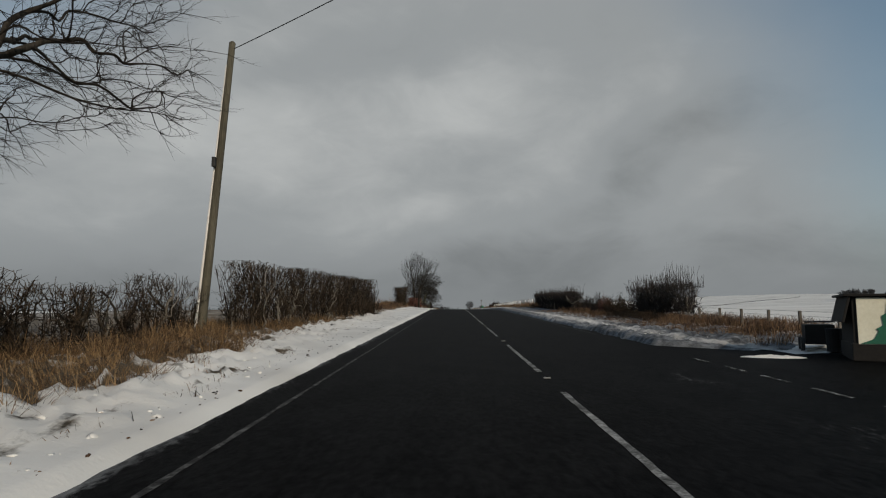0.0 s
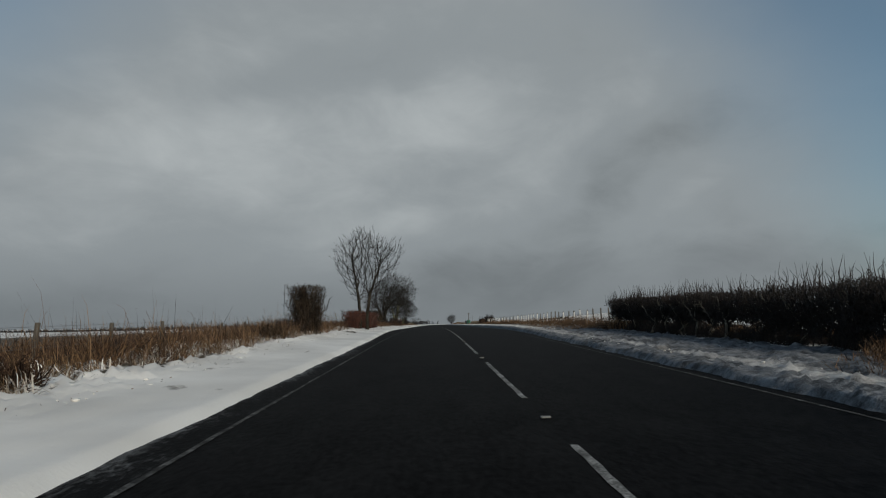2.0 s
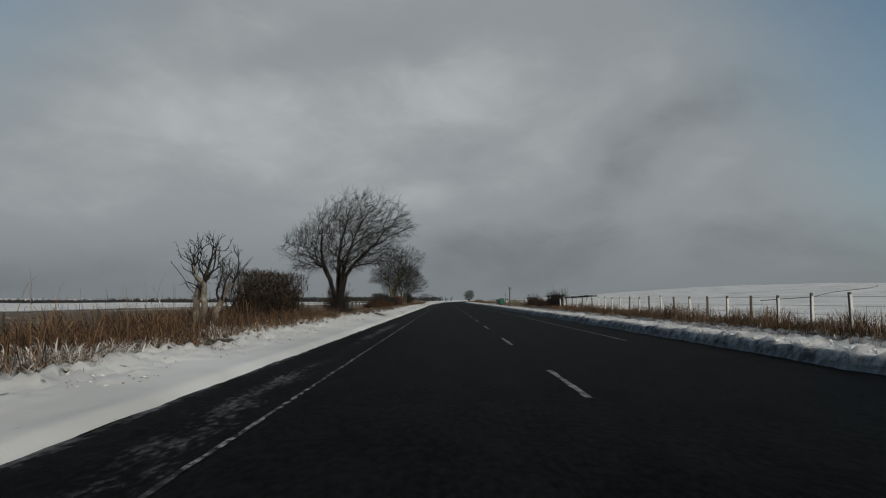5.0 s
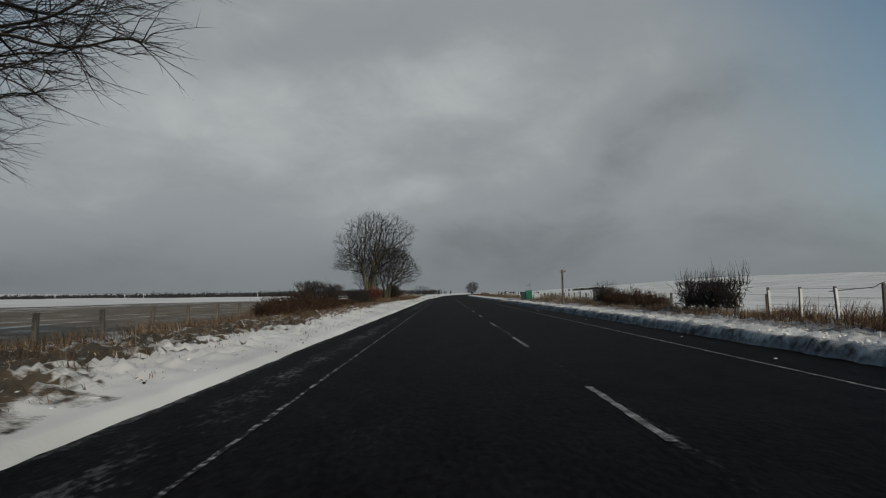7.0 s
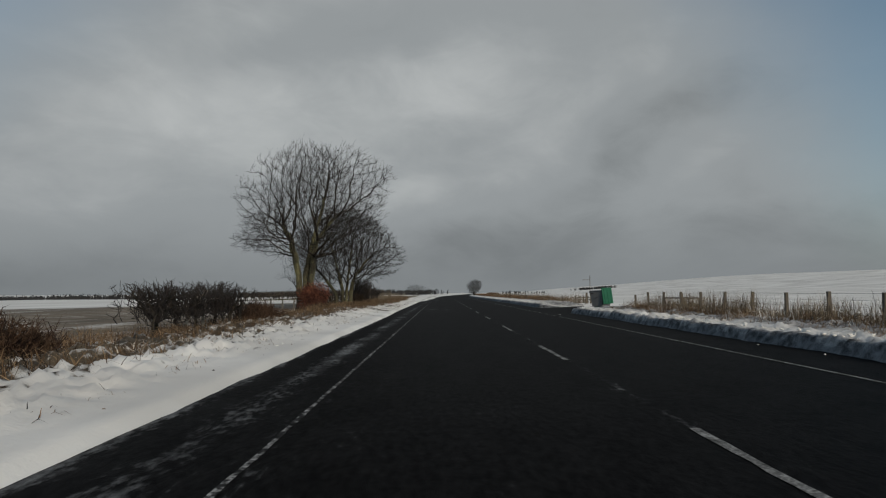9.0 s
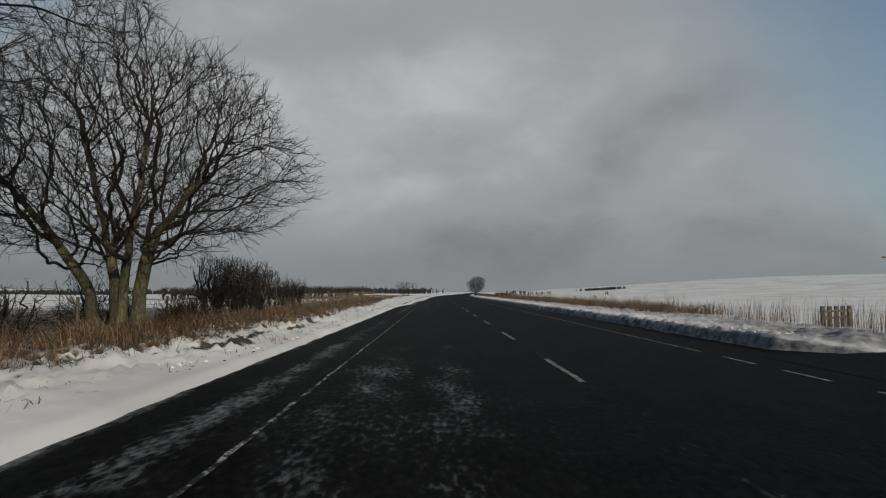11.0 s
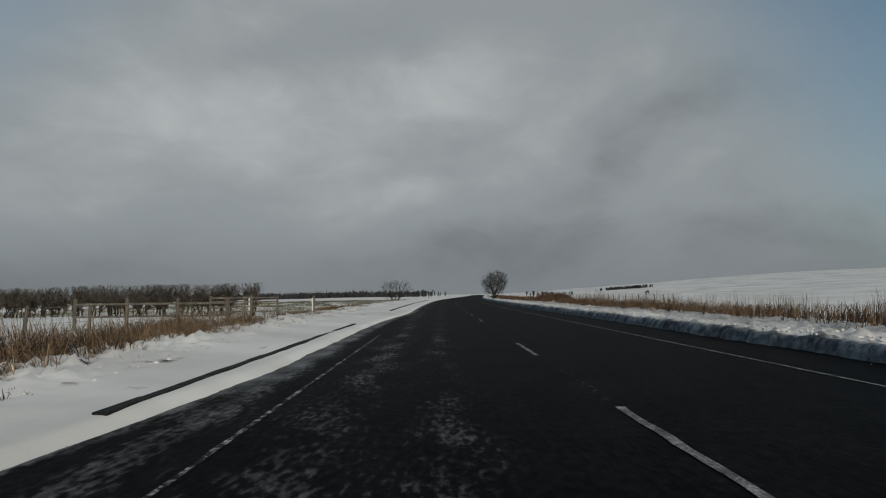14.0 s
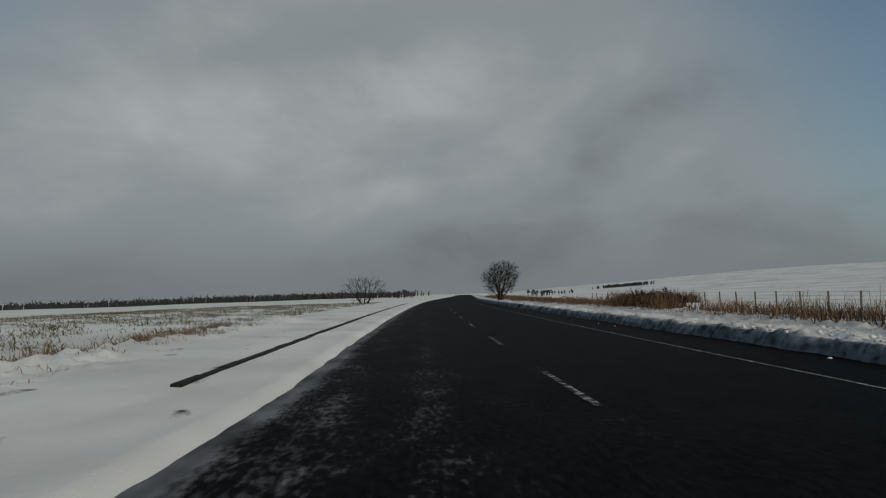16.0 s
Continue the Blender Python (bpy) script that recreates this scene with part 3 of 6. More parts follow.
def verge_mesh():
    S, Y = np.meshgrid(vs_, vy)
    e = left_edge(Y) + 0.045 * (fbm(Y * 0.35, Y * 0 + 2, 3) - 0.5) + 0.05 * (fbm(Y * 3.3, Y * 0 + 6, 3) - 0.5)
    u = e + (-9.0 - e) * S ** 1.25
    w = e - u
    g = grass_edge(Y) - u
    lump = smooth(-1.7, -0.3, g) * smooth(0.3, 0.8, w) * (0.16 * (fbm(u * 1.9, Y * 1.7, 4) - 0.42) + 0.30 * np.maximum(fbm(u * 5.2, Y * 4.2, 3) - 0.44, 0) + 0.26 * np.maximum(fbm(u * 10.5 + 4, Y * 8.5, 2) - 0.5, 0))
    z = road_z(Y) - 0.035 + 0.10 * smooth(0, 0.22, w) + 0.09 * smooth(0.2, 2.6, w) + lump + 0.05 * (fbm(u * 2, Y * 0.6, 3) - 0.5) + 0.014 * (fbm(u * 7, Y * 4.5, 3) - 0.5) * smooth(0.1, 0.5, w)
    z = np.where(S > 0.97, road_z(Y) - 0.25, z)
    n, m = S.shape
    idx = np.arange(n * m).reshape(n, m)
    f = np.stack([idx[:-1, :-1], idx[1:, :-1], idx[1:, 1:], idx[:-1, 1:]], -1).reshape(-1, 4)
    me = fast_mesh("snow_verge", np.stack([u + bend(Y), Y, z], -1).reshape(-1, 3), f, M_VERGE, True)
    calm = 1 - 0.75 * smooth(256, 268, Y)
    # the dark in lows between lumps is bare earth and grass plus painted shade
    c = 0.88 - 0.30 * calm * smooth(-0.7, 0.2, g) * fbm(u * 6, Y * 5, 3) - 0.26 * smooth(-0.1, 0.8, g) * (1 - smooth(262, 274, Y)) - 0.26 * calm * smooth(-0.7, 0.2, g) * smooth(0.50, 0.38, fbm(u * 5.2, Y * 4.2, 3)) - 0.22 * smooth(0.10, 0.0, w)
    c = c - 1.6 * np.maximum(fbm(u * 2.6 + 3, Y * 0.9 + 8, 4) - 0.60, 0) * smooth(0.15, 0.6, w)
    c = c - 1.9 * calm * np.maximum(fbm(u * 9.0 + 31, Y * 5.0 + 8, 3) - 0.60, 0) * smooth(-1.5, -0.5, g)
    du, dy = 0.9 * (fbm(u * 1.3 + 7, Y * 1.1, 4) - 0.5), 2.2 * (fbm(u * 0.9 + 2, Y * 0.8 + 5, 4) - 0.5)
    grit = 0.25 + 1.5 * fbm(u * 3.5 + 1, Y * 2.5, 3)
    for cy, cx, ry, rx in ((135.6, -6.6, 1.5, 0.8), (133.7, -5.9, 0.7, 0.35), (202.6, -5.9, 1.2, 0.5), (203.5, -6.7, 0.7, 0.6), (212, -6.2, 1.8, 0.25),
                           (217.5, -6.0, 2.5, 0.16), (221.5, -6.3, 2.2, 0.14), (226, -6.6, 2.0, 0.15), (7.4, -6.3, 1.2, 0.22), (10.2, -5.0, 0.8, 0.10), (13.5, -5.2, 0.5, 0.12),
                           (76, -6.2, 1.5, 0.3), (118, -6.9, 1.6, 0.25), (108, -7.0, 1.0, 0.3), (30, -6.8, 1.5, 0.25), (150, -6.8, 1.6, 0.25), (244, -6.6, 1.5, 0.2)):
        c = c - 0.62 * grit * np.exp(-(((Y + dy - cy) / ry) ** 2 + ((u + du - cx) / rx) ** 2))
    at = me.attributes.new("cover", "FLOAT", "POINT")
    at.data.foreach_set("value", c.astype(np.float32).ravel())
    return me


tagged(new("snow_verge", verge_mesh()), "smooth snow lying on the roadside verge, lumpy towards the grass", "snow", kind="structure")


def bank_mesh(name, y0, y1, far=False):
    ys = np.arange(y0, y1, 0.12) if not far else np.arange(y0, y1, 2.5)
    S, Y = np.meshgrid(np.linspace(0, 1, 40), ys)
    e = right_edge(Y) + 0.16 * (fbm(Y * 0.8, Y * 0 + 8, 4) - 0.5) * 2 + 0.16 * (fbm(Y * 3.1, Y * 0 + 4, 3) - 0.5)
    end = np.minimum(smooth(y0, y0 + 1.6, Y), 1 - smooth(y1 - 1.8, y1, Y)) if not far else 1.0
    e = e + 1.6 * (1 - end)
    u = e + (9.3 - e) * S ** 1.4
    w = u - e
    h = (0.17 + 0.12 * smooth(60, 110, Y)) * end
    z = road_z(Y) - 0.05 + h * smooth(0, 0.20, w) + 0.04 * smooth(0.4, 2.4, w)
    z = z + (0.20 * (fbm(u * 2.2 + 5, Y * 2.0, 4) - 0.45) + 0.30 * np.maximum(fbm(u * 5, Y * 4.2, 3) - 0.50, 0) + 0.09 * (fbm(u * 10, Y * 9, 2) - 0.5)) * smooth(0.02, 0.45, w) * (0.4 + 0.6 * end)
    z = np.where(S > 0.97, road_z(Y) - 0.2, z)
    n, m = S.shape
    idx = np.arange(n * m).reshape(n, m)
    f = np.stack([idx[:-1, :-1], idx[:-1, 1:], idx[1:, 1:], idx[1:, :-1]], -1).reshape(-1, 4)
    me = fast_mesh(name, np.stack([u + bend(Y), Y, z], -1).reshape(-1, 3), f, M_BANK, True)
    # slush grey at the foot; shade painted on the road-side face and beside hedges
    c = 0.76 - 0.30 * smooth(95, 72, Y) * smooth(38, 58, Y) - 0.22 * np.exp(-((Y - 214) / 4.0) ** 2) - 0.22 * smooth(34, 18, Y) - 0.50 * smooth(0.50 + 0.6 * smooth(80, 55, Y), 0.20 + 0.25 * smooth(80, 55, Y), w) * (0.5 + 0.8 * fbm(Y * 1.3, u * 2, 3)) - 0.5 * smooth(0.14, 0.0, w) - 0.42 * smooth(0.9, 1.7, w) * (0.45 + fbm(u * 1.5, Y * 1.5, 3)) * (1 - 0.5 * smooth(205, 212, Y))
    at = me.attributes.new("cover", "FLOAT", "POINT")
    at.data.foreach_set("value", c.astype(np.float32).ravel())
    return me


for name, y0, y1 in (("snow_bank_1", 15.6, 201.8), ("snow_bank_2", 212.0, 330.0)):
    tagged(new(name, bank_mesh(name, y0, y1)), "ploughed bank of lumpy snow, slush along its foot, shade painted on its road face", "snow", kind="structure")
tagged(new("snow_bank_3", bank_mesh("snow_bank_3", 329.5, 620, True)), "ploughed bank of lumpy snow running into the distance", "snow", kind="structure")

# bare kerb stones standing out of the snow
kerb = thing("kerb", (0, 0, 0), "wet dark kerb stones showing in a line through the snow", "kerb", kind="structure")
stone = bpy.data.meshes.new("kerb_stone")
bm = box_bm((0.15, 0.90, 0.22), bevel=0.02)
bm.to_mesh(stone)
bm.free()
stone.materials.append(M_KERB)
for y0, y1 in ((254.0, 271.2), (288.3, 356.0)):
    y = y0
    while y < y1:
        ob = child("kerb_stone", stone, kerb)
        x, yy, z = on_road(-5.0 if y < 275 else -4.96, y + 0.45)
        ob.matrix_basis = pose(x, yy, z + (0.008 if y < 275 else 0.066) + random.uniform(-0.008, 0.008), 0, random.uniform(-1, 1), -math.degrees(math.atan2(float(bend(y + 1) - bend(y)), 1.0)))
        y += 0.91


# ---- plants ----
def unit(v):
    return v / max(np.linalg.norm(v), 1e-9)


def spread(seed, stems, env, n=3000, thrift=0.45, clear=1.5, hollow=0.15, lift=0.0, sweep=(0.0, 0.0), crook=0.0, ragged=0.3, keep=None):
    """The skeleton of a crown. stems: for each stem its bent line of points from the ground up. env: centre and half sizes
    of the crown. Growing points fill the crown; each joins the tree where the new wood and the way down to the root are
    together shortest. lift bends the outer limbs up or down, sweep leans the crown's upper part over."""
    rng = np.random.RandomState(seed)
    c, h = np.array(env[:3], float), np.array(env[3:], float)
    q = rng.uniform(-1.25, 1.25, (n * 6, 3))
    rad = np.linalg.norm(q, axis=1)
    rim = 1 + ragged * (fbm(np.arctan2(q[:, 1], q[:, 0]) * 1.9 + seed + 20, q[:, 2] / np.maximum(rad, 0.1) * 2.6 + 9, 3) - 0.5) * 2
    ok = (rad < rim) & (rad > hollow)
    if keep is not None:
        ok &= keep(q)
    q = q[ok][:n]
    att = c + q * h
    pos, par, root, dist = [], [], [], []
    for k, line in enumerate(stems):
        last, run = -1, 0.0
        for j, (a, b) in enumerate(zip(line, line[1:])):
            a, b = np.array(a, float), np.array(b, float)
            m = max(1, int(round(np.linalg.norm(b - a) / 0.3)))
            for i in range(m + (j == len(line) - 2)):
                p = a + (b - a) * i / m
                if last >= 0:
                    p = p + rng.normal(size=3) * 0.018
                    run += np.linalg.norm(p - pos[last])
                pos.append(p)
                par.append(last)
                root.append(k)
                dist.append(run)
                last = len(pos) - 1
    base, m = len(pos), len(att)
    P = np.concatenate([np.array(pos), np.zeros((m, 3))])
    par, root, dist = np.concatenate([par, np.zeros(m, int)]), np.concatenate([root, np.zeros(m, int)]), np.concatenate([dist, np.zeros(m)])
    best, link = np.full(m, 1e9), np.zeros(m, int)
    for i in range(base):
        if P[i, 2] < clear:
            continue
        d = np.sqrt(((att - P[i]) ** 2).sum(1)) + thrift * dist[i]
        up = d < best
        best[up], link[up] = d[up], i
    for i in range(base, base + m):
        j = int(best.argmin())
        P[i], par[i], root[i] = att[j], link[j], root[link[j]]
        dist[i] = dist[link[j]] + np.linalg.norm(att[j] - P[link[j]])
        best[j] = 1e9
        att[j] = 1e6
        d = np.sqrt(((att - P[i]) ** 2).sum(1)) + thrift * dist[i]
        up = (d < best) & (best < 1e9)
        best[up], link[up] = d[up], i
    load = np.zeros(base + m)
    kids = np.bincount(par[par >= 0], minlength=base + m)
    load[kids == 0] = 1
    for i in range(base + m - 1, -1, -1):
        if par[i] >= 0:
            load[par[i]] += load[i]
    lead = np.full(base + m, -1)
    for i in range(base + m):
        if par[i] >= 0 and (lead[par[i]] < 0 or load[i] > load[lead[par[i]]]):
            lead[par[i]] = i
    free = (np.arange(base + m) >= base) & (lead >= 0)
    for _ in range(3):
        P[free] = 0.5 * P[free] + 0.25 * P[par[free]] + 0.25 * P[lead[free]]
    r2 = np.clip(((P[:, 0] - c[0]) / h[0]) ** 2 + ((P[:, 1] - c[1]) / h[1]) ** 2, 0, 1.6)
    t = np.clip((P[:, 2] - clear) / (c[2] + h[2] - clear), 0, 1.3)
    P[:, 2] += lift * r2 * smooth(0.0, 0.25, t)
    P[:, 0] += sweep[0] * t * t
    P[:, 1] += sweep[1] * t * t
    P[base:] += crook * rng.normal(size=(m, 3))
    return P, par, root, load, lead, base


def tree(at, seed, stems, env, label, r_base=0.2, bark=None, n=3000, twig=0.5, wind=(0, 0, 0), tip=0.0055, shoots=3, name="tree", twig_mat=None, droop=0.0, spray=0.5, limb=0.032, **habit):
    """A bare tree in its own space: each stem with its thick limbs a part, the twigs one part."""
    P, par, root, load, lead, base = spread(seed, stems, env, n, **habit)
    rng = np.random.RandomState(seed + 1)
    wind = np.array(wind, float)
    power = math.log(max(load.max(), 3)) / math.log(r_base / tip)
    rad = tip * np.maximum(load, 1) ** (1 / power)
    e = np.nonzero(par >= 0)[0]
    p = par[e]
    way = np.zeros_like(P)
    fore = np.where(lead >= 0, lead, np.arange(len(P)))
    back = np.where(par >= 0, par, np.arange(len(P)))
    way = P[fore] - P[back]
    way /= np.maximum(np.linalg.norm(way, axis=1), 1e-6)[:, None]
    run = P[e] - P[p]
    L = np.linalg.norm(run, axis=1)[:, None]
    own = (lead[p] == e)[:, None]
    t0 = np.where(own, way[p], 0.55 * way[p] + 0.6 * run / np.maximum(L, 1e-6))
    t1 = way[e]
    flare = 1 + 0.75 * np.exp(-np.maximum(P[:, 2], 0) / 0.32)
    ra = np.where(own[:, 0], rad[p], np.minimum(rad[p], rad[e] * 1.25)) * flare[p]
    rb = rad[e] * flare[e]
    pts = []
    for s in (0.0, 0.3333, 0.6667, 1.0):
        h00, h10, h01, h11 = 2 * s ** 3 - 3 * s * s + 1, s ** 3 - 2 * s * s + s, 3 * s * s - 2 * s ** 3, s ** 3 - s * s
        pts.append(h00 * P[p] + h10 * t0 * L + h01 * P[e] + h11 * t1 * L)
    rows, owner = [], []
    for k in range(3):
        a, b = pts[k], pts[k + 1]
        d = (b - a) * 0.12
        rows.append(np.concatenate([a - d, b + d, (ra + (rb - ra) * k / 3)[:, None], (ra + (rb - ra) * (k + 1) / 3)[:, None]], 1))
        owner.append(e)
    seg, owner = np.concatenate(rows), np.concatenate(owner)
    big = rad[owner] > limb
    thick = rad[owner] > max(limb, 0.42 * r_base)
    t = thing(name, at, label, "tree")
    for k in range(len(stems)):
        mine = thick & (root[owner] == k)
        if mine.any():
            child("trunk", tubes("trunk", seg[mine], bark or M_BARK, 9), t)
        mine = big & ~thick & (root[owner] == k)
        if mine.any():
            child("branch_mass", tubes("branch_mass", seg[mine], M_BARK, 7), t, "dark crooked branches", "stuff")

    def turn(d, amount):
        d = d + amount * rng.normal(size=d.shape)
        return d / np.linalg.norm(d, axis=1)[:, None]

    thin = np.nonzero((rad < tip * 3.2) & (np.arange(len(P)) >= base))[0]
    src = np.repeat(thin, shoots)
    out = P[src] - np.array([env[0], env[1], env[2] - env[5] * 0.6])
    out /= np.maximum(np.linalg.norm(out, axis=1), 0.1)[:, None]
    rows = [seg[~big]]
    one = np.ones((len(src), 1))
    L = (twig * rng.uniform(0.35, 1.15, len(src)))[:, None]
    d = turn(way[src] * 0.9 + out * 0.45 + np.array([0, 0, 0.10 - droop * 0.5]) + wind, spray)
    a = P[src]
    for k in range(3):
        b = a + d * L * 0.36
        r0, r1 = tip * (0.85 - 0.17 * k), tip * (0.85 - 0.17 * (k + 1))
        rows.append(np.concatenate([a, b, one * r0, one * (r1 if k < 2 else 0.0)], 1))
        if k < 2:
            side = turn(d + 0.4 * wind, 0.55)
            mid = b + side * L * (0.34 - 0.08 * k)
            rows.append(np.concatenate([b, mid, one * r1 * 0.9, one * 0], 1))
        d = turn(d + np.array([0, 0, 0.06 - 0.5 * droop]) + 0.25 * wind, 0.16)
        a = b
    child("crown", tubes("crown", np.concatenate(rows), twig_mat or M_TWIG, 3), t, "fine bare twigs", "stuff")
    return t


def limbs(rng, S, E, r0, r1, seg=6, crook=0.10, side=3, ln=(0.08, 0.24), rise=0.35, rs=0.0055):
    """Crooked limbs from the places S to the places E, with short forked side twigs along each."""
    n = len(S)
    t = np.linspace(0, 1, seg + 1)[None, :, None]
    span = np.linalg.norm(E - S, axis=1)[:, None, None]
    P = S[:, None] + (E - S)[:, None] * t + crook * span * rng.normal(size=(n, seg + 1, 3)) * np.sin(np.pi * np.clip(t, 0.05, 0.93))
    R = (r0 + (r1 - r0) * t[0, :, 0])[None] * rng.uniform(0.7, 1.3, (n, 1))
    rows = [np.concatenate([P[:, k], P[:, k + 1], R[:, k, None], R[:, k + 1, None]], 1) for k in range(seg)]
    axis = E - S
    axis = axis / np.maximum(np.linalg.norm(axis, axis=1), 0.05)[:, None]
    for k in range(2, seg + 1):
        for _ in range(side):
            d = rng.normal(size=(n, 3)) + axis * 0.6 + np.array([0, 0, rise])
            d /= np.linalg.norm(d, axis=1)[:, None]
            a = P[:, k] + (P[:, k - 1] - P[:, k]) * rng.rand(n, 1)
            L = rng.uniform(*ln, n)[:, None]
            m = a + d * L
            e = rng.normal(size=(n, 3)) * 0.7 + d + np.array([0, 0, rise])
            e /= np.linalg.norm(e, axis=1)[:, None]
            o = np.full((n, 1), rs)
            rows += [np.concatenate([a, m, o, o * 0.8], 1), np.concatenate([m, m + e * L * 0.8, o * 0.85, o * 0], 1)]
    return np.concatenate(rows)


def hedge(y0, y1, x0, x1, height, label, seed, per_m=26, clear=0.35, sprouts=0.0, mat=None, stem_mat=None, width=1.1, stems=2.2, name="hedge", rough=0.12, taper=0.0, stem_r=0.028, clump=0.0, side=3, rs=0.0055, pale=0.3, shoots=16):
    """A hedge between two ends on the ground, in its own space: single stems, and the crooked twigs they carry up to a cut top."""
    rng = np.random.RandomState(seed)
    mat = mat or M_THORN
    L = y1 - y0
    xm = (x0 + x1) / 2
    zm = float(land_z(xm, (y0 + y1) / 2)) + 0.06
    t = thing(name, (xm, y0, zm), label, "hedge")
    off = lambda y: (x0 + (x1 - x0) * y / L) - xm
    tilt = lambda y: land_z(xm, y0 + y) + 0.06 - zm
    top = lambda y: height * (1 + rough * (fbm(y * 0.9 + seed, y * 0 + 3, 4) - 0.5) * 2.4)
    ns = max(3, int(L * stems))
    sy = L * (np.arange(ns) + rng.uniform(0.1, 0.9, ns)) / ns
    sx = rng.uniform(-0.3, 0.3, ns) * width * (1 - taper)
    n = int(L * per_m)
    if clump:
        own = rng.randint(0, ns, n)
        ey = np.clip(sy[own] + rng.normal(size=n) * 0.40, -0.1, L + 0.1)
    else:
        ey = rng.uniform(0, L, n)
        own = np.abs(sy[None] - ey[:, None] - 0.3 * rng.normal(size=(n, 1))).argmin(1)
    fork = np.stack([sx[own] + rng.normal(size=n) * 0.05, sy[own] + rng.normal(size=n) * 0.05, rng.uniform(0.25, 1.0, n) * np.maximum(clear, 0.25) + 0.1], 1)
    free = rng.rand(n) < 0.55
    fork[free, 1] = ey[free] + rng.normal(size=free.sum()) * 0.18
    fork[free, 2] = max(clear, 0.2) * rng.uniform(0.85, 1.25, free.sum())
    fork[free, 0] = rng.uniform(-0.35, 0.35, free.sum()) * width
    hz_ = np.where(rng.rand(n) < 0.55, rng.uniform(0.93, 1.0, n), rng.uniform(0.0, 1.0, n) ** 0.7) * (top(ey) - clear) + clear
    ex = rng.uniform(-0.5, 0.5, n) * width * (1 - taper * (1 - hz_ / height))
    s = limbs(rng, fork, np.stack([ex, ey, hz_], 1), 0.013, 0.0065, 5, 0.10, side, rs=rs)
    # the shears' cut
    for j in (2, 5):
        lim = top(s[:, j - 1]) + 0.03 + 0.03 * rng.rand(len(s))
        s[:, j] = np.minimum(s[:, j], lim)
    s = s[(s[:, 2] < top(s[:, 1]) - 0.002) | (s[:, 5] < top(s[:, 4]) - 0.002)]
    if sprouts:
        m = int(L * shoots)
        py, px = rng.uniform(0, L, m), rng.uniform(-0.5, 0.5, m) * width
        hh = sprouts * rng.uniform(0.1, 1.0, m) ** 1.4 * (0.4 + 1.1 * fbm(py * 0.7 + seed, py * 0, 3))
        mx, my = px + rng.normal(size=m) * 0.06, py + rng.normal(size=m) * 0.06
        a = np.stack([px, py, top(py) - 0.2, mx, my, top(py) + hh * 0.5, np.full(m, rs), np.full(m, rs * 0.8)], 1)
        c = np.stack([mx, my, top(py) + hh * 0.5, mx + rng.normal(size=m) * 0.07, my + rng.normal(size=m) * 0.09, top(py) + hh, np.full(m, rs * 0.8), np.full(m, 0.003)], 1)
        s = np.concatenate([s, a, c])
    for j in (0, 3):
        s[:, j] += off(s[:, j + 1])
        s[:, j + 2] += tilt(s[:, j + 1])
    child("twig_mass", tubes("twig_mass", s, mat, 3), t, "tangle of bare twigs", "stuff")
    for i in range(ns):
        foot = np.array([[sx[i] + rng.normal() * 0.12, sy[i] + rng.normal() * 0.12, -0.2]])
        knee = np.array([[sx[i], sy[i], max(clear, 0.35) * rng.uniform(0.8, 1.3)]])
        rr = stem_r * rng.uniform(0.7, 1.5)
        st = [limbs(rng, foot, knee, rr, rr * 0.8, 4, 0.10, 0)]
        k = rng.randint(2, 5)
        e = knee + np.stack([rng.uniform(-0.4, 0.4, k) * width, rng.normal(size=k) * 0.35, rng.uniform(0.5, 0.98, k) * (height - knee[0, 2])], 1)
        st.append(limbs(rng, np.repeat(knee, k, 0), e, rr * 0.62, rr * 0.25, 6, 0.055, 1, rs=0.006))
        st = np.concatenate(st)
        for j in (2, 5):
            st[:, j] = np.minimum(st[:, j], top(st[:, j - 1])) + tilt(st[:, j - 1])
        for j in (0, 3):
            st[:, j] += off(st[:, j + 1])
        child("stem", tubes("stem", st, stem_mat or (M_STEM if rng.rand() < pale else M_BARK), 5), t)
    return t


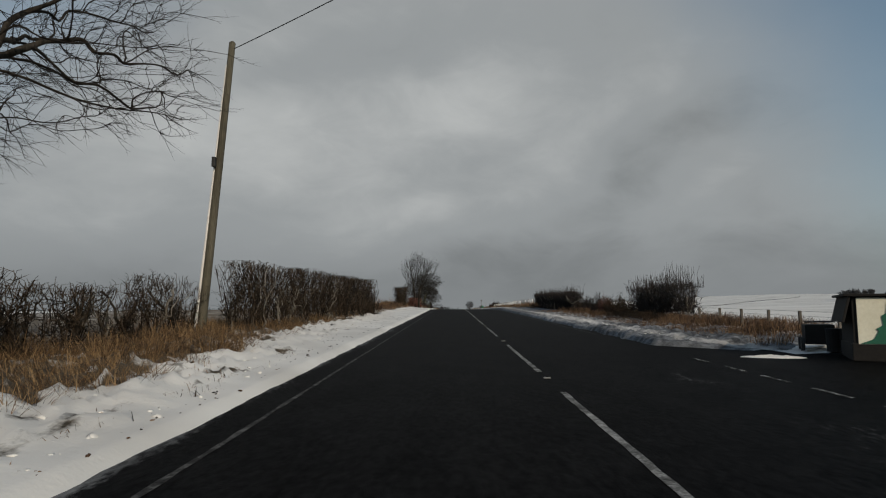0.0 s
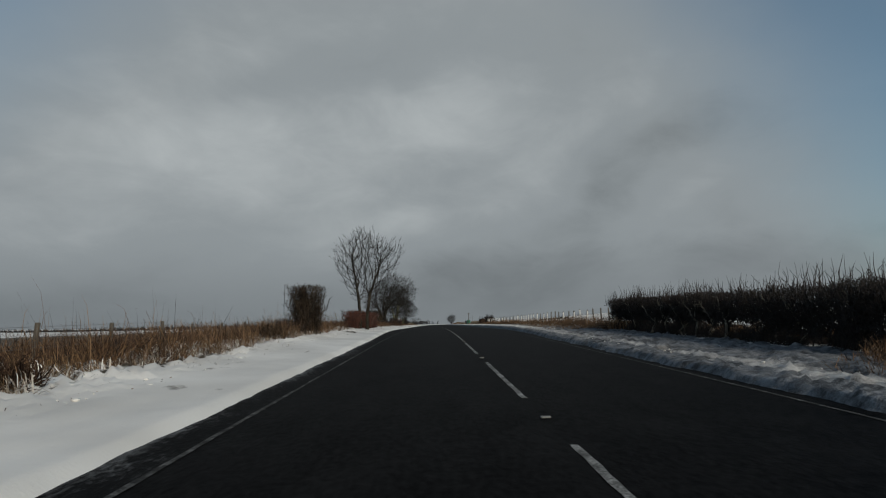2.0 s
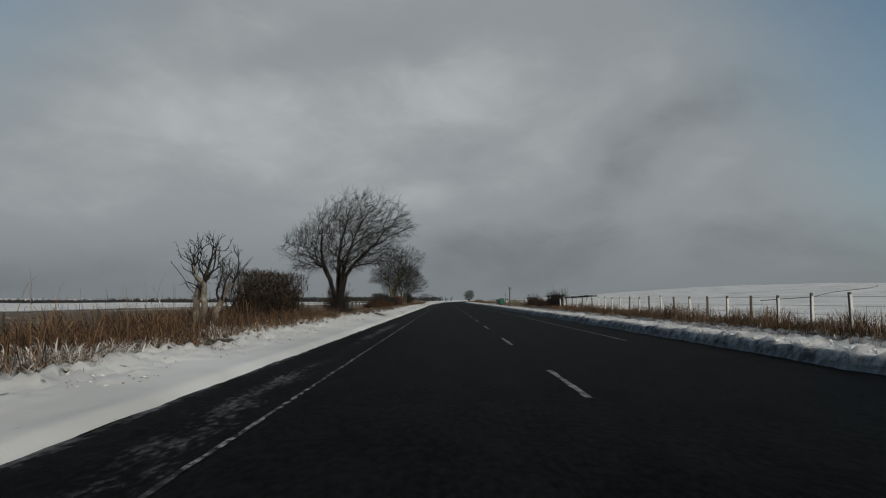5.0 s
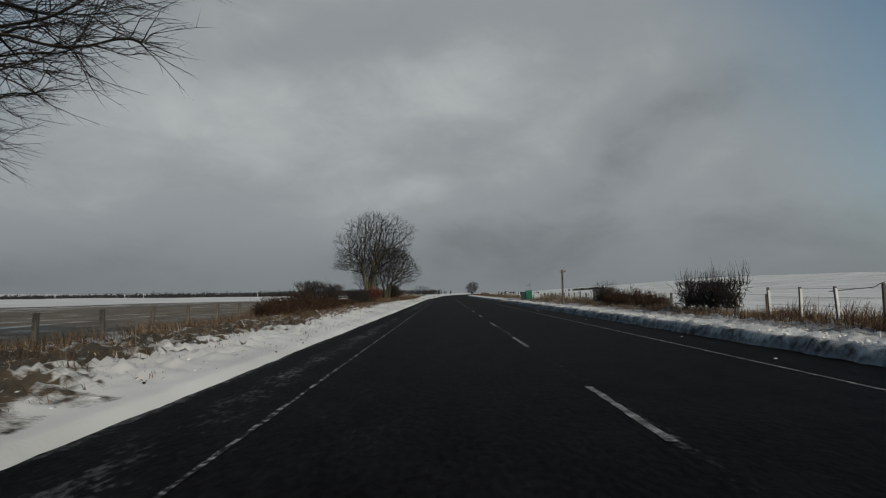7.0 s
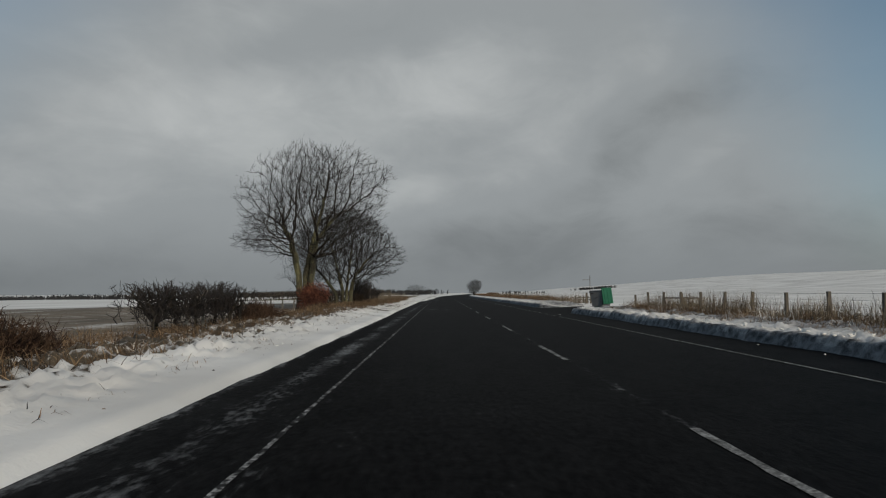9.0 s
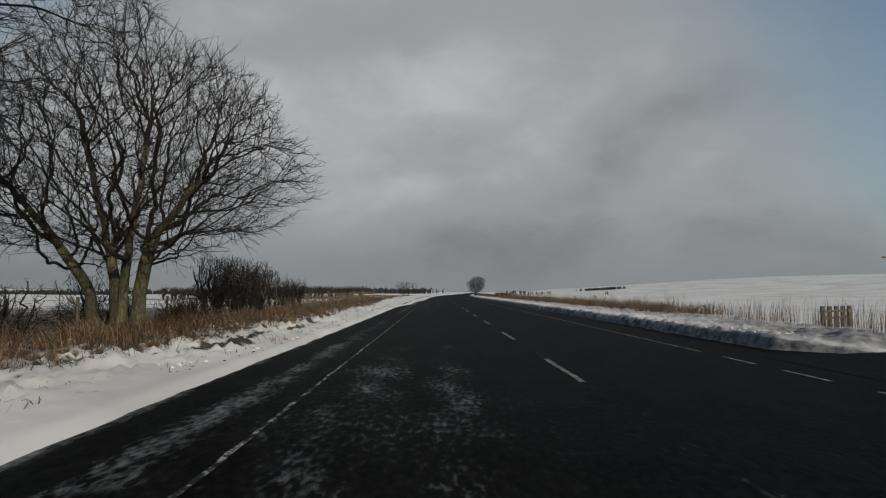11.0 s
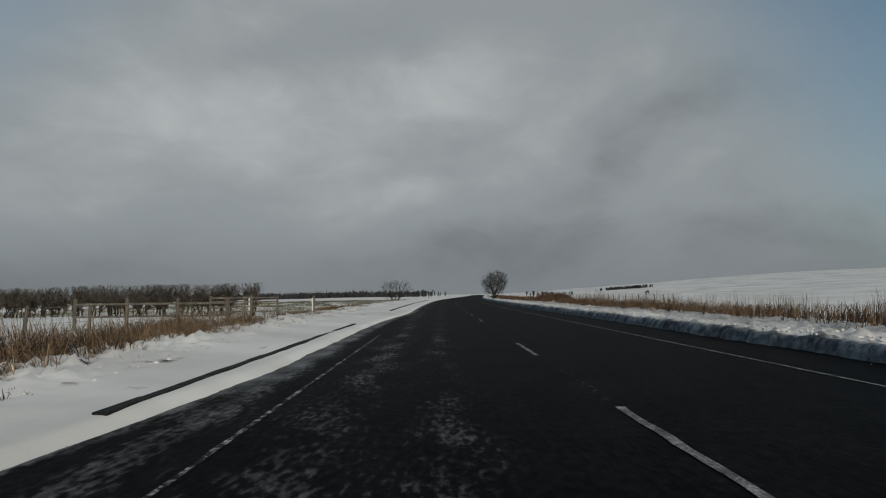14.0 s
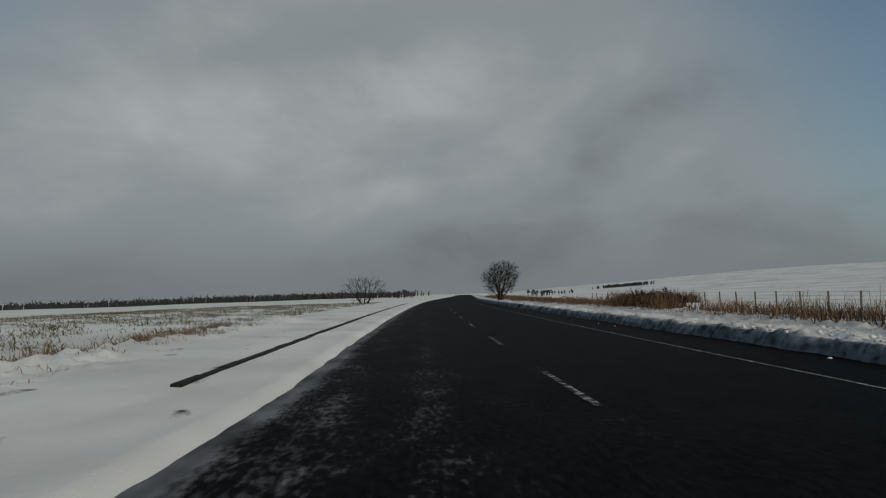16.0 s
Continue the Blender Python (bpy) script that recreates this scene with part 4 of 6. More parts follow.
def shrub(at, size, label, seed, twigs=150, mat=None, sprouts=0.0, stems=6, name="bush", stem_mat=None, side=3, rs=0.0055):
    """A rounded wild bush of bare crooked twigs. size: half width across, half length along, height."""
    rng = np.random.RandomState(seed)
    a, b, h = size
    t = thing(name, (at[0], at[1], float(land_z(at[0], at[1])) if len(at) < 3 else at[2]), label, "bush")
    n = int(twigs * max(1.0, b))
    q = rng.normal(size=(n, 3))
    q[:, 2] = np.abs(q[:, 2])
    q /= np.linalg.norm(q, axis=1)[:, None]
    q *= (rng.uniform(0.25, 1.0, n) ** 0.5 * (0.66 + 0.62 * fbm(q[:, 0] * 2 + seed, q[:, 1] * 2 + q[:, 2] * 2, 3)))[:, None]
    E = q * np.array([a, b, h]) + np.array([0, 0, 0.10])
    S = np.stack([E[:, 0] * 0.35 + rng.normal(size=n) * 0.10, E[:, 1] * 0.5 + rng.normal(size=n) * 0.10, np.full(n, -0.05)], 1)
    s = limbs(rng, S, E, 0.011, 0.006, 5, 0.10, side, rs=rs)
    s = s[(s[:, 2] > -0.1) & (s[:, 5] > -0.1)]
    if sprouts:
        m = int(a * b * 60)
        k = rng.randint(0, n, m)
        p = E[k]
        e = p + np.stack([rng.normal(size=m) * 0.08, rng.normal(size=m) * 0.08, sprouts * rng.uniform(0.2, 1, m) * (p[:, 2] / h)], 1)
        s = np.concatenate([s, np.concatenate([p, e, np.full((m, 1), rs), np.full((m, 1), 0.003)], 1)])
    child("twig_mass", tubes("twig_mass", s, mat or M_THORN, 3), t, "tangle of bare twigs", "stuff")
    for _ in range(stems):
        f = np.array([[rng.uniform(-0.3, 0.3) * a, rng.uniform(-0.4, 0.4) * b, -0.15]])
        e = np.array([[f[0, 0] * 2 + rng.normal() * 0.1, f[0, 1] * 1.7 + rng.normal() * 0.15, h * rng.uniform(0.6, 0.85)]])
        child("stem", tubes("stem", limbs(rng, f, e, 0.026, 0.010, 7, 0.06, 1, rs=0.006), stem_mat or M_BARK, 5), t)
    return t


def blades(name, x, y, z, height, width, mat, seed, flop=0.35):
    """Grass: bent tapering blades of three pieces each, hanging over at the tip."""
    rng = np.random.RandomState(seed)
    n = len(x)
    a = rng.uniform(0, 2 * np.pi, n)
    h = height * rng.uniform(0.35, 1.25, n)
    side = np.stack([np.cos(a), np.sin(a), np.zeros(n)], 1)
    b = rng.uniform(0, 2 * np.pi, n) * 0.6 + 5.0 * fbm(x * 1.1 + seed, y * 1.1, 2)
    lean = flop * rng.uniform(0.1, 1.5, n)
    out = np.stack([np.cos(b), np.sin(b), np.zeros(n)], 1) * (lean * h)[:, None]
    up = np.array([0, 0, 1.0])
    p = np.stack([x, y, z - 0.03], 1)
    w = width * rng.uniform(0.6, 1.3, n)[:, None]
    m1 = p + out * 0.22 + up * (h * 0.42)[:, None]
    m2 = p + out * 0.62 + up * (h * (0.80 - 0.10 * lean))[:, None]
    tip = p + out * 1.15 + up * (h * np.clip(1.0 - 0.42 * lean, 0.25, 1.0))[:, None]
    v = np.stack([p - side * w, p + side * w, m1 - side * w * 0.85, m1 + side * w * 0.85, m2 - side * w * 0.55, m2 + side * w * 0.55, tip], 1).reshape(-1, 3)
    k = (np.arange(n) * 7)[:, None]
    f = np.concatenate([k + [0, 1, 3], k + [0, 3, 2], k + [2, 3, 5], k + [2, 5, 4], k + [4, 5, 6]], 1).reshape(-1, 3)
    return fast_mesh(name, v, f, mat)


def scatter(seed, n, u0, u1, y0, y1, clump=0.55, scale=1.2):
    rng = np.random.RandomState(seed)
    y = rng.uniform(y0, y1, n)
    edge = grass_edge(y) + 0.9 * (fbm(y * 0.9 + 3, y * 0 + 5, 3) - 0.42) if u1 is None else u1
    u0 = right_edge(y) + 1.15 + 0.8 * smooth(60, 35, y) + 4.2 * smooth(49, 54, y) * (1 - smooth(70, 74, y)) if isinstance(u0, str) else u0
    u = u0 + (edge - u0) * rng.rand(n) if u0 is not None else grass_edge(y) + u1 * rng.rand(n) ** 1.6
    k = fbm(u * scale + seed, y * scale, 3) > clump * rng.uniform(0.75, 1.1, n)
    u, y = u[k], y[k]
    return u + bend(y), y


def grass(name, seed, n, u0, u1, y0, y1, height, mat, label, width=0.009, flop=0.4, clump=0.48, scale=1.2, up=0.08):
    x, y = scatter(seed, n, u0, u1, y0, y1, clump, scale)
    hv = height * (0.35 + 1.3 * fbm(x * 1.3 + seed, y * 0.9, 3))
    ob = new(name, blades(name, x, y, land_z(x, y) + up, hv, width, mat, seed, flop))
    return tagged(ob, label, "grass", kind="stuff")


# trees along the road
def rooted(x, y):
    return (x, y, float(land_z(x, y)) + 0.02)


tree(rooted(-11.2, 7.6), 11, [[(0, 0, -0.2), (0.2, 0, 2.2), (0.9, 0.1, 4.0), (1.6, 0.3, 6.0), (2.0, 0.3, 8.0)], [(-0.2, 0.2, -0.2), (-0.6, 0.2, 2.5), (-1.2, 0.3, 4.2), (-1.8, 0.4, 6.5)]], (-0.2, 0.4, 7.1, 5.6, 5.8, 4.2),
     "large bare tree with drooping fine twigs over the verge", 0.30, n=4800, crook=0.05, droop=0.22, twig=0.60, shoots=2, thrift=0.32, clear=3.6, lift=-0.9, tip=0.0060, wind=(0.24, 0, 0), ragged=0.45, hollow=0.3)
tree(rooted(-6.5, 85.4), 5, [[(-0.25, 0, -0.2), (-0.3, 0, 1.4), (-0.4, 0, 2.6), (-0.7, 0, 4.2), (-0.95, 0, 5.6)], [(0.25, 0.15, -0.2), (0.22, 0.1, 1.5), (0.45, 0.1, 2.9), (1.0, 0.1, 4.4), (1.3, 0.1, 5.6)]], (0.15, 0, 5.0, 2.6, 2.4, 2.6),
     "slender bare tree with two grey stems and upswept branches", 0.12, M_BARK, n=1500, twig=0.46, shoots=2, tip=0.0070, thrift=0.34, clear=1.9, lift=0.45, hollow=0.1, ragged=0.42, spray=0.25, wind=(0, 0, 0.25),
     keep=lambda q: np.hypot(q[:, 0], q[:, 1]) < 0.55 + 0.62 * (q[:, 2] + 0.75))
tree(rooted(-9.05, 134.9), 21, [[(-0.22, 0, -0.2), (-0.24, 0, 1.3), (-0.50, 0, 2.4), (-1.15, 0.1, 3.8), (-1.5, 0.2, 5.4), (-1.9, 0.3, 7.0)], [(0.0, 0.16, -0.2), (0.0, 0.15, 1.4), (0.0, 0.3, 2.8), (-0.15, 0.6, 4.6), (-0.2, 0.9, 6.4), (0.1, 1.1, 7.8)], [(0.20, -0.1, -0.2), (0.24, -0.12, 1.5), (0.36, -0.3, 2.7), (0.75, -0.5, 4.4), (1.1, -0.8, 6.2), (1.5, -1.0, 7.6)], [(0.24, 0.08, -0.2), (0.30, 0.06, 1.4), (0.55, 0.05, 2.7), (1.3, 0.1, 3.9), (2.3, 0.2, 5.0)]],
     (0.25, 0, 5.20, 4.0, 3.8, 3.1), "broad bare beech with a dense wind-shaped crown", 0.155, n=4900, twig=0.66, wind=(0.38, 0, -0.04), thrift=0.26, clear=2.6, lift=-0.5, sweep=(1.3, 0), shoots=2, droop=0.20, tip=0.0060, hollow=0.25, ragged=0.42, spray=0.34,
     keep=lambda q: q[:, 2] > -0.70 + 0.30 * np.maximum(q[:, 0], 0))
tree(rooted(-11.3, 205.9), 33, [[(-0.42, 0, -0.2), (-0.55, 0, 2.35), (-0.82, 0, 3.7), (-1.1, 0, 5.0), (-1.8, 0.2, 5.9), (-2.9, 0.3, 6.9)], [(-0.10, 0.14, -0.2), (-0.12, 0.1, 2.3), (0.40, 0.1, 4.8), (0.95, 0.1, 6.9), (1.25, 0.2, 8.6), (1.3, 0.3, 9.8)], [(0.22, -0.12, -0.2), (0.34, -0.1, 2.3), (0.60, -0.2, 4.5), (1.6, -0.3, 6.0), (2.5, -0.4, 6.8), (3.7, -0.5, 7.0)]],
     (0.5, 0, 7.0, 4.8, 4.6, 4.1), "tall bare roadside tree with algae-green trunks and a ragged windblown crown", 0.21, M_BARK_GREEN, n=6400, twig=0.56, wind=(0.16, 0, 0.0), thrift=0.34, clear=3.4, lift=-0.6, sweep=(0.2, 0), crook=0.025, shoots=2, tip=0.0068, droop=0.16, hollow=0.2, ragged=0.45)
tree(rooted(-10.2, 215.3), 45, [[(-0.48, 0, -0.2), (-0.8, 0, 1.2), (-1.9, 0, 2.7), (-3.0, 0, 4.0), (-3.8, 0, 4.8)], [(-0.16, 0.2, -0.2), (-0.22, 0.2, 1.4), (-0.6, 0.2, 3.0), (-1.0, 0.2, 4.4), (-1.4, 0.2, 6.0)], [(0.14, -0.1, -0.2), (0.18, -0.1, 1.6), (0.35, -0.1, 3.0), (0.55, -0.1, 4.6), (0.7, -0.1, 6.2)], [(0.40, 0.1, -0.2), (0.5, 0.1, 1.4), (0.85, 0.1, 2.6), (1.8, 0.1, 3.9), (2.8, 0.1, 4.8)]],
     (-0.1, 0, 4.9, 4.6, 4.1, 3.2), "rounded bare tree with four mossy stems from one base", 0.165, M_BARK_GREEN, n=6800, twig=0.50, thrift=0.32, clear=1.7, lift=-0.40, crook=0.03, shoots=2, tip=0.0062, droop=0.08, hollow=0.15, ragged=0.30)
tree(rooted(-8.25, 110.2), 24, [[(-0.1, 0, -0.2), (-0.2, 0, 0.8), (-0.15, 0, 1.5)], [(0.1, 0.1, -0.2), (0.3, 0.1, 0.7), (0.55, 0.1, 1.3)], [(0, -0.1, -0.2), (0.05, -0.2, 0.9), (0.1, -0.3, 1.5)]], (0.2, 0, 1.95, 0.95, 0.95, 0.85),
     "pruned hedgerow tree with thick pale stems and short shoots", 0.085, M_STEM, n=150, twig=0.30, shoots=2, tip=0.009, clear=0.6, crook=0.04, lift=0.15)
tree(rooted(8.3, 359.0), 51, [[(-0.1, 0, -0.2), (0.0, 0, 1.2), (-0.5, 0, 2.6), (-0.7, 0, 3.6)], [(0.2, 0.1, -0.2), (0.35, 0.1, 1.3), (0.7, 0.1, 2.6), (0.9, 0.1, 3.6)]], (0.1, 0, 3.05, 2.2, 2.2, 2.15), "small dense bare tree beside the bend", 0.16, n=2700, tip=0.0082, twig=0.42, shoots=2, clear=0.7, ragged=0.35, lift=0.15, sweep=(0.3, 0), thrift=0.25)
tree(rooted(-11.0, 377.0), 52, [[(-0.4, 0, -0.2), (-0.9, 0, 0.9)], [(0.1, 0.2, -0.2), (0.1, 0.2, 1.0)], [(0.5, 0, -0.2), (1.1, 0, 0.9)]], (0, 0, 2.0, 3.2, 3.2, 1.8), "low spreading bare shrub tree by the road", 0.10, n=420, tip=0.013, twig=0.6, shoots=2, clear=0.3, ragged=0.5, lift=0.3)
tree(rooted(-12.3, 209.4), 53, [[(0, 0, -0.2), (-0.3, 0, 1.0)], [(0.3, 0, -0.2), (0.6, 0, 1.0)]], (0, 0, 2.0, 1.8, 1.8, 1.6), "young thin bare tree beside the field fence", 0.06, n=220, twig=0.5, clear=0.4, shoots=2, ragged=0.5, lift=0.3)

# ---- hedges and bushes ----
hedge(7.0, 17.2, -9.0, -8.8, 1.5, "gappy untrimmed hawthorn hedge in dead grass", 61, 22, 0.2, 0.12, stems=1.15, rough=0.24, clump=1, width=1.0, rs=0.0060, pale=0.35, stem_r=0.055)
hedge(18.4, 39.2, -8.3, -6.9, 2.35, "tall clipped hawthorn hedge with pale crooked stems", 62, 36, 0.5, 0.06, width=1.15, stems=2.2, rough=0.03, side=3, rs=0.0065)
hedge(67.0, 69.6, -7.45, -7.2, 2.5, "single block of old clipped hedge with dark bare stems", 63, 80, 0.6, 0.10, width=1.6, stems=5, taper=0.45, rough=0.03, rs=0.008, pale=0.1)
hedge(82.0, 97.0, -7.1, -6.9, 1.55, "low clipped hedge with russet twigs under the trees", 64, 40, 0.1, 0.0, mat=M_RED, width=1.2, stems=2, rough=0.05, rs=0.009, pale=0.1, side=2)
hedge(114.2, 121.4, -8.7, -8.5, 2.1, "old clipped hedge block, dark and twiggy with a ragged foot", 65, 50, 0.5, 0.12, width=1.4, stems=3, taper=0.15, rough=0.05, rs=0.0075, pale=0.15, side=2)
hedge(50.4, 57.4, 8.8, 8.75, 1.5, "dense dark trimmed hedge, twiggy down to the ground", 66, 96, 0.12, 0.65, mat=M_DARK_TWIG, width=1.25, stems=1.5, rough=0.08, side=2, rs=0.010, pale=0.5, stem_r=0.034, shoots=32)
hedge(57.5, 71.9, 8.75, 8.65, 1.5, "dense dark trimmed hedge on bare pale stems, shoots along its top", 71, 84, 0.50, 0.60, mat=M_DARK_TWIG, width=1.25, stems=1.7, rough=0.06, side=2, rs=0.010, pale=0.8, stem_r=0.045, shoots=36)
hedge(27.2, 34.4, 9.05, 9.0, 1.6, "big dense dark hedge block with a crest of tall upright shoots", 68, 64, 0.35, 0.85, mat=M_DARK_TWIG, width=1.5, stems=2.0, rough=0.10, side=2, rs=0.009, pale=0.3, shoots=60)
hedge(220.6, 227.0, -9.9, -9.7, 2.15, "dark overgrown hedge of thick twisted stems", 67, 44, 0.4, 0.15, mat=M_DARK_TWIG, width=1.6, stems=2.6, rough=0.14, rs=0.007, pale=0.05, clump=1, stem_r=0.060, side=2)
hedge(227.2, 230.2, -9.8, -9.6, 1.65, "thin gnarled hedge end with bare crossing stems", 69, 20, 0.35, 0.30, mat=M_DARK_TWIG, width=1.5, stems=2.2, rough=0.25, rs=0.006, pale=0.05, clump=1, stem_r=0.045, side=2)
hedge(230.8, 233.0, -9.6, -9.5, 1.55, "stunted thorn with a lopped twisted trunk", 70, 30, 0.5, 0.25, mat=M_DARK_TWIG, width=1.3, stems=1.4, rough=0.18, rs=0.006, pale=0.05, clump=1, stem_r=0.075, side=2)
for i, (x, y, a, b, h, m) in enumerate(((8.9, 35.8, 0.8, 1.2, 1.35, M_THORN), (9.0, 38.0, 0.8, 1.2, 1.3, M_THORN), (8.9, 40.0, 0.8, 1.0, 1.2, M_THORN), (9.0, 41.7, 0.7, 0.8, 1.35, M_RED), (8.9, 43.6, 0.7, 0.8, 1.45, M_DARK_TWIG), (9.0, 47.0, 0.7, 0.9, 1.3, M_DARK_TWIG), (9.0, 49.0, 0.7, 0.9, 1.0, M_THORN))):
    shrub((x, y), (a, b, h), ("thin roadside bush of bare arching twigs", "small bush holding a few russet leaves", "small dark bush with upright shoots")[(M_THORN, M_RED, M_DARK_TWIG).index(m)], 72 + i, 80 if m is M_THORN else 150, m, 0.35)
for i, (x, y, a, b, h) in enumerate(((-9.6, 73.5, 0.7, 2.2, 0.95), (-9.8, 78.0, 0.7, 2.2, 0.9))):
    shrub((x, y), (a, b, h), "low dark brush behind dead grass", 110 + i, 120, M_DARK_TWIG, 0.15)
for y0, y1, h, sd in ((162.6, 166.2, 1.75, 121), (168.4, 171.9, 1.62, 122), (179.6, 186.4, 1.30, 123)):
    hedge(y0, y1, -9.5, -9.45, h, "gnarled old hedge stump with lopped tops and twisted stems", sd, 44, 0.45, 0.20, mat=M_DARK_TWIG, width=1.5, stems=1.7, rough=0.16, rs=0.0075, pale=0.15, clump=1, stem_r=0.05, side=2, taper=0.3)
for i, (x, y, a, b, h) in enumerate(((-9.2, 156.0, 1.0, 2.0, 1.00), (-9.1, 159.6, 1.1, 2.2, 1.25), (-9.2, 163.6, 1.0, 2.2, 0.95), (-9.0, 167.4, 0.9, 1.8, 0.95), (-9.2, 174.0, 0.9, 2.2, 0.75), (-9.3, 188.5, 0.9, 2.0, 0.8))):
    shrub((x, y), (a, b, h), "mound of red-brown bramble growing out of dead grass", 80 + i, 210, M_BRAMBLE, 0.15, rs=0.0075, side=3)
for y0, y1, sd in ((153.0, 155.0, 131), (155.5, 157.6, 132)):
    hedge(y0, y1, 9.5, 9.5, 1.42, "dense dark hedge block with a crest of tall upright shoots", sd, 70, 0.3, 0.95, mat=M_DARK_TWIG, width=1.5, stems=2.0, rough=0.08, side=2, rs=0.009, pale=0.2, shoots=44)
for i, (x, y, a, b, h) in enumerate(((9.5, 162.4, 1.0, 2.0, 0.95), (9.5, 165.6, 1.1, 2.3, 1.10), (9.5, 169.0, 1.0, 2.2, 1.15))):
    shrub((x, y), (a, b, h), "low brown bush beside the field fence", 90 + i, 200, M_BRAMBLE, 0.25, rs=0.008, side=3)
hedge(171.2, 174.0, 9.6, 9.6, 1.25, "dark bush with a crest of upright shoots", 133, 60, 0.2, 0.75, mat=M_DARK_TWIG, width=1.4, stems=2.0, rough=0.12, side=2, rs=0.009, pale=0.2, shoots=30, taper=-0.2)
shrub((-7.1, 40.2), (0.85, 0.8, 2.3), "ragged bare hawthorn at the open end of the hedge", 141, 170, M_THORN, 0.2, rs=0.0075, side=3)
shrub((-7.5, 47.9), (0.65, 1.0, 0.62), "low mound of brown bramble beside a leaning post", 142, 200, M_BRAMBLE, 0.1, rs=0.008, side=3)
shrub((-7.8, 63.5), (0.8, 1.5, 0.9), "low bramble in dead grass", 97, 80, M_THORN, 0.2)
thicket = shrub((-10.7, 205.3), (1.25, 1.2, 1.85), "thicket at a tree's foot holding dead russet leaves", 98, 200, M_RED, 0.1, rs=0.008, side=2)
rng = np.random.RandomState(981)
q = rng.normal(size=(3200, 3))
q *= (rng.rand(3200) ** 0.4 / np.linalg.norm(q, axis=1))[:, None]
q = q * np.array([1.1, 1.05, 0.85]) * (0.7 + 0.6 * fbm(q[:, 0] * 2, q[:, 1] * 2 + q[:, 2], 3))[:, None] + np.array([0, 0, 1.05])
child("leaves", blades("leaves", q[:, 0], q[:, 1], q[:, 2], 0.085, 0.030, M_RUSSET, 982, 1.4), thicket, "curled dead russet leaves", "stuff")
shrub((-9.0, 134.6), (1.25, 1.0, 2.7), "thicket of shoots round a tree's foot", 99, 260, M_DARK_TWIG, 0.2, rs=0.006, side=3, stems=9)
for y in (310.8, 314.0):
    shrub((10.2 + float(bend(y)), y), (1.3, 1.9, 0.95), "mound of dead brown bramble at the field edge", int(y), 130, M_BRAMBLE, 0.1, rs=0.010, side=3)
shrub((-11.4, 216.6), (1.5, 1.3, 1.7), "thin bare shrub at a tree's foot", 101, 110, M_THORN, 0.2)
shrub((-9.3, 217.2), (0.9, 1.3, 1.2), "low bare shrub in tall dead grass", 102, 110, M_THORN, 0.2)
shrub((-11.6, 213.0), (1.3, 1.2, 1.7), "thin bare shrub beside a field fence", 100, 50, M_THORN, 0.3)

# ---- grass ----
grass("grass_left_start", 1, 70000, -10.0, None, -4, 24, 0.55, M_GRASS, "tall matted orange-brown dead grass along the hedge foot", up=0.03, clump=0.38, width=0.0042, flop=0.85)
grass("grass_left_hedge", 15, 42000, -9.6, None, 24, 62, 0.40, M_GRASS, "orange-brown dead grass along the hedge foot", up=0.03, clump=0.40, width=0.006, flop=0.8)
grass("grass_right_corner", 16, 5000, 6.4, 8.8, 15.5, 34, 0.32, M_GRASS_RED, "sparse dead grass in dirty snow at the corner", width=0.006, flop=0.7, clump=0.48, up=0.16)
grass("grass_left_middle", 2, 84000, -11.5, None, 51, 126, 0.76, M_GRASS_RED, "rough red-brown dead grass along the field fence", clump=0.38, width=0.0065, flop=0.85)
grass("snowy_grass_middle", 13, 36000, -8.0, None, 40, 128, 0.36, M_GRASS_SNOW, "low grass crusted white with blown snow", clump=0.48, width=0.013, flop=1.0, scale=1.6)
grass("grass_left_fence", 3, 56000, -10.6, None, 124, 198, 0.36, M_GRASS_TAN, "rough tan dead grass under the fence", clump=0.44, scale=0.9, width=0.0065, flop=0.85)
grass("grass_left_trees", 4, 60000, -10.2, None, 198, 270, 0.50, M_GRASS_TAN, "tall brown-tan dead grass in front of the trees", clump=0.44, scale=0.8, width=0.0065, flop=0.8)
grass("snowy_grass_late", 14, 16000, -7.9, None, 128, 285, 0.22, M_GRASS_SNOW, "low grass crusted white with blown snow", clump=0.52, width=0.011, flop=0.9, scale=1.6)
grass("grass_right_start", 5, 70000, "bank", 10.8, 18, 76, 0.40, M_GRASS_RED, "dead brown grass behind the snow bank", width=0.0065, flop=0.7, clump=0.40, up=0.06)
grass("undergrowth_right", 23, 26000, 8.3, 10.6, 50, 72, 0.50, M_DARK_TWIG, "dark dead undergrowth at the hedge foot", width=0.006, flop=0.7, clump=0.40, up=0.04)
grass("grass_right_fence", 6, 80000, "bank", 9.9, 72, 199, 0.34, M_GRASS_TAN, "dry tan grass along the wire fence", clump=0.42, scale=0.8, up=0.12, flop=0.75, width=0.007)
grass("fence_grass_right", 21, 26000, 7.9, 9.4, 70, 150, 0.62, M_GRASS_RED, "taller brown grass standing along the fence posts", clump=0.42, up=0.12, flop=0.5, width=0.006)
grass("snowy_grass_right", 20, 16000, "bank", 9.4, 72, 199, 0.26, M_GRASS_SNOW, "low grass crusted white behind the snow bank", clump=0.52, scale=1.4, up=0.12, flop=0.9, width=0.011)
grass("reeds_right_middle", 22, 9000, 8.4, 10.2, 173, 200, 0.72, M_REED, "stiff pale dry stalks hiding the fence foot", width=0.005, flop=0.25, clump=0.46, up=0.12)
grass("reeds_right", 7, 13000, 8.3, 10.4, 212, 300, 0.72, M_REED, "stiff dry reed stalks along the field edge", width=0.005, flop=0.15, clump=0.50)
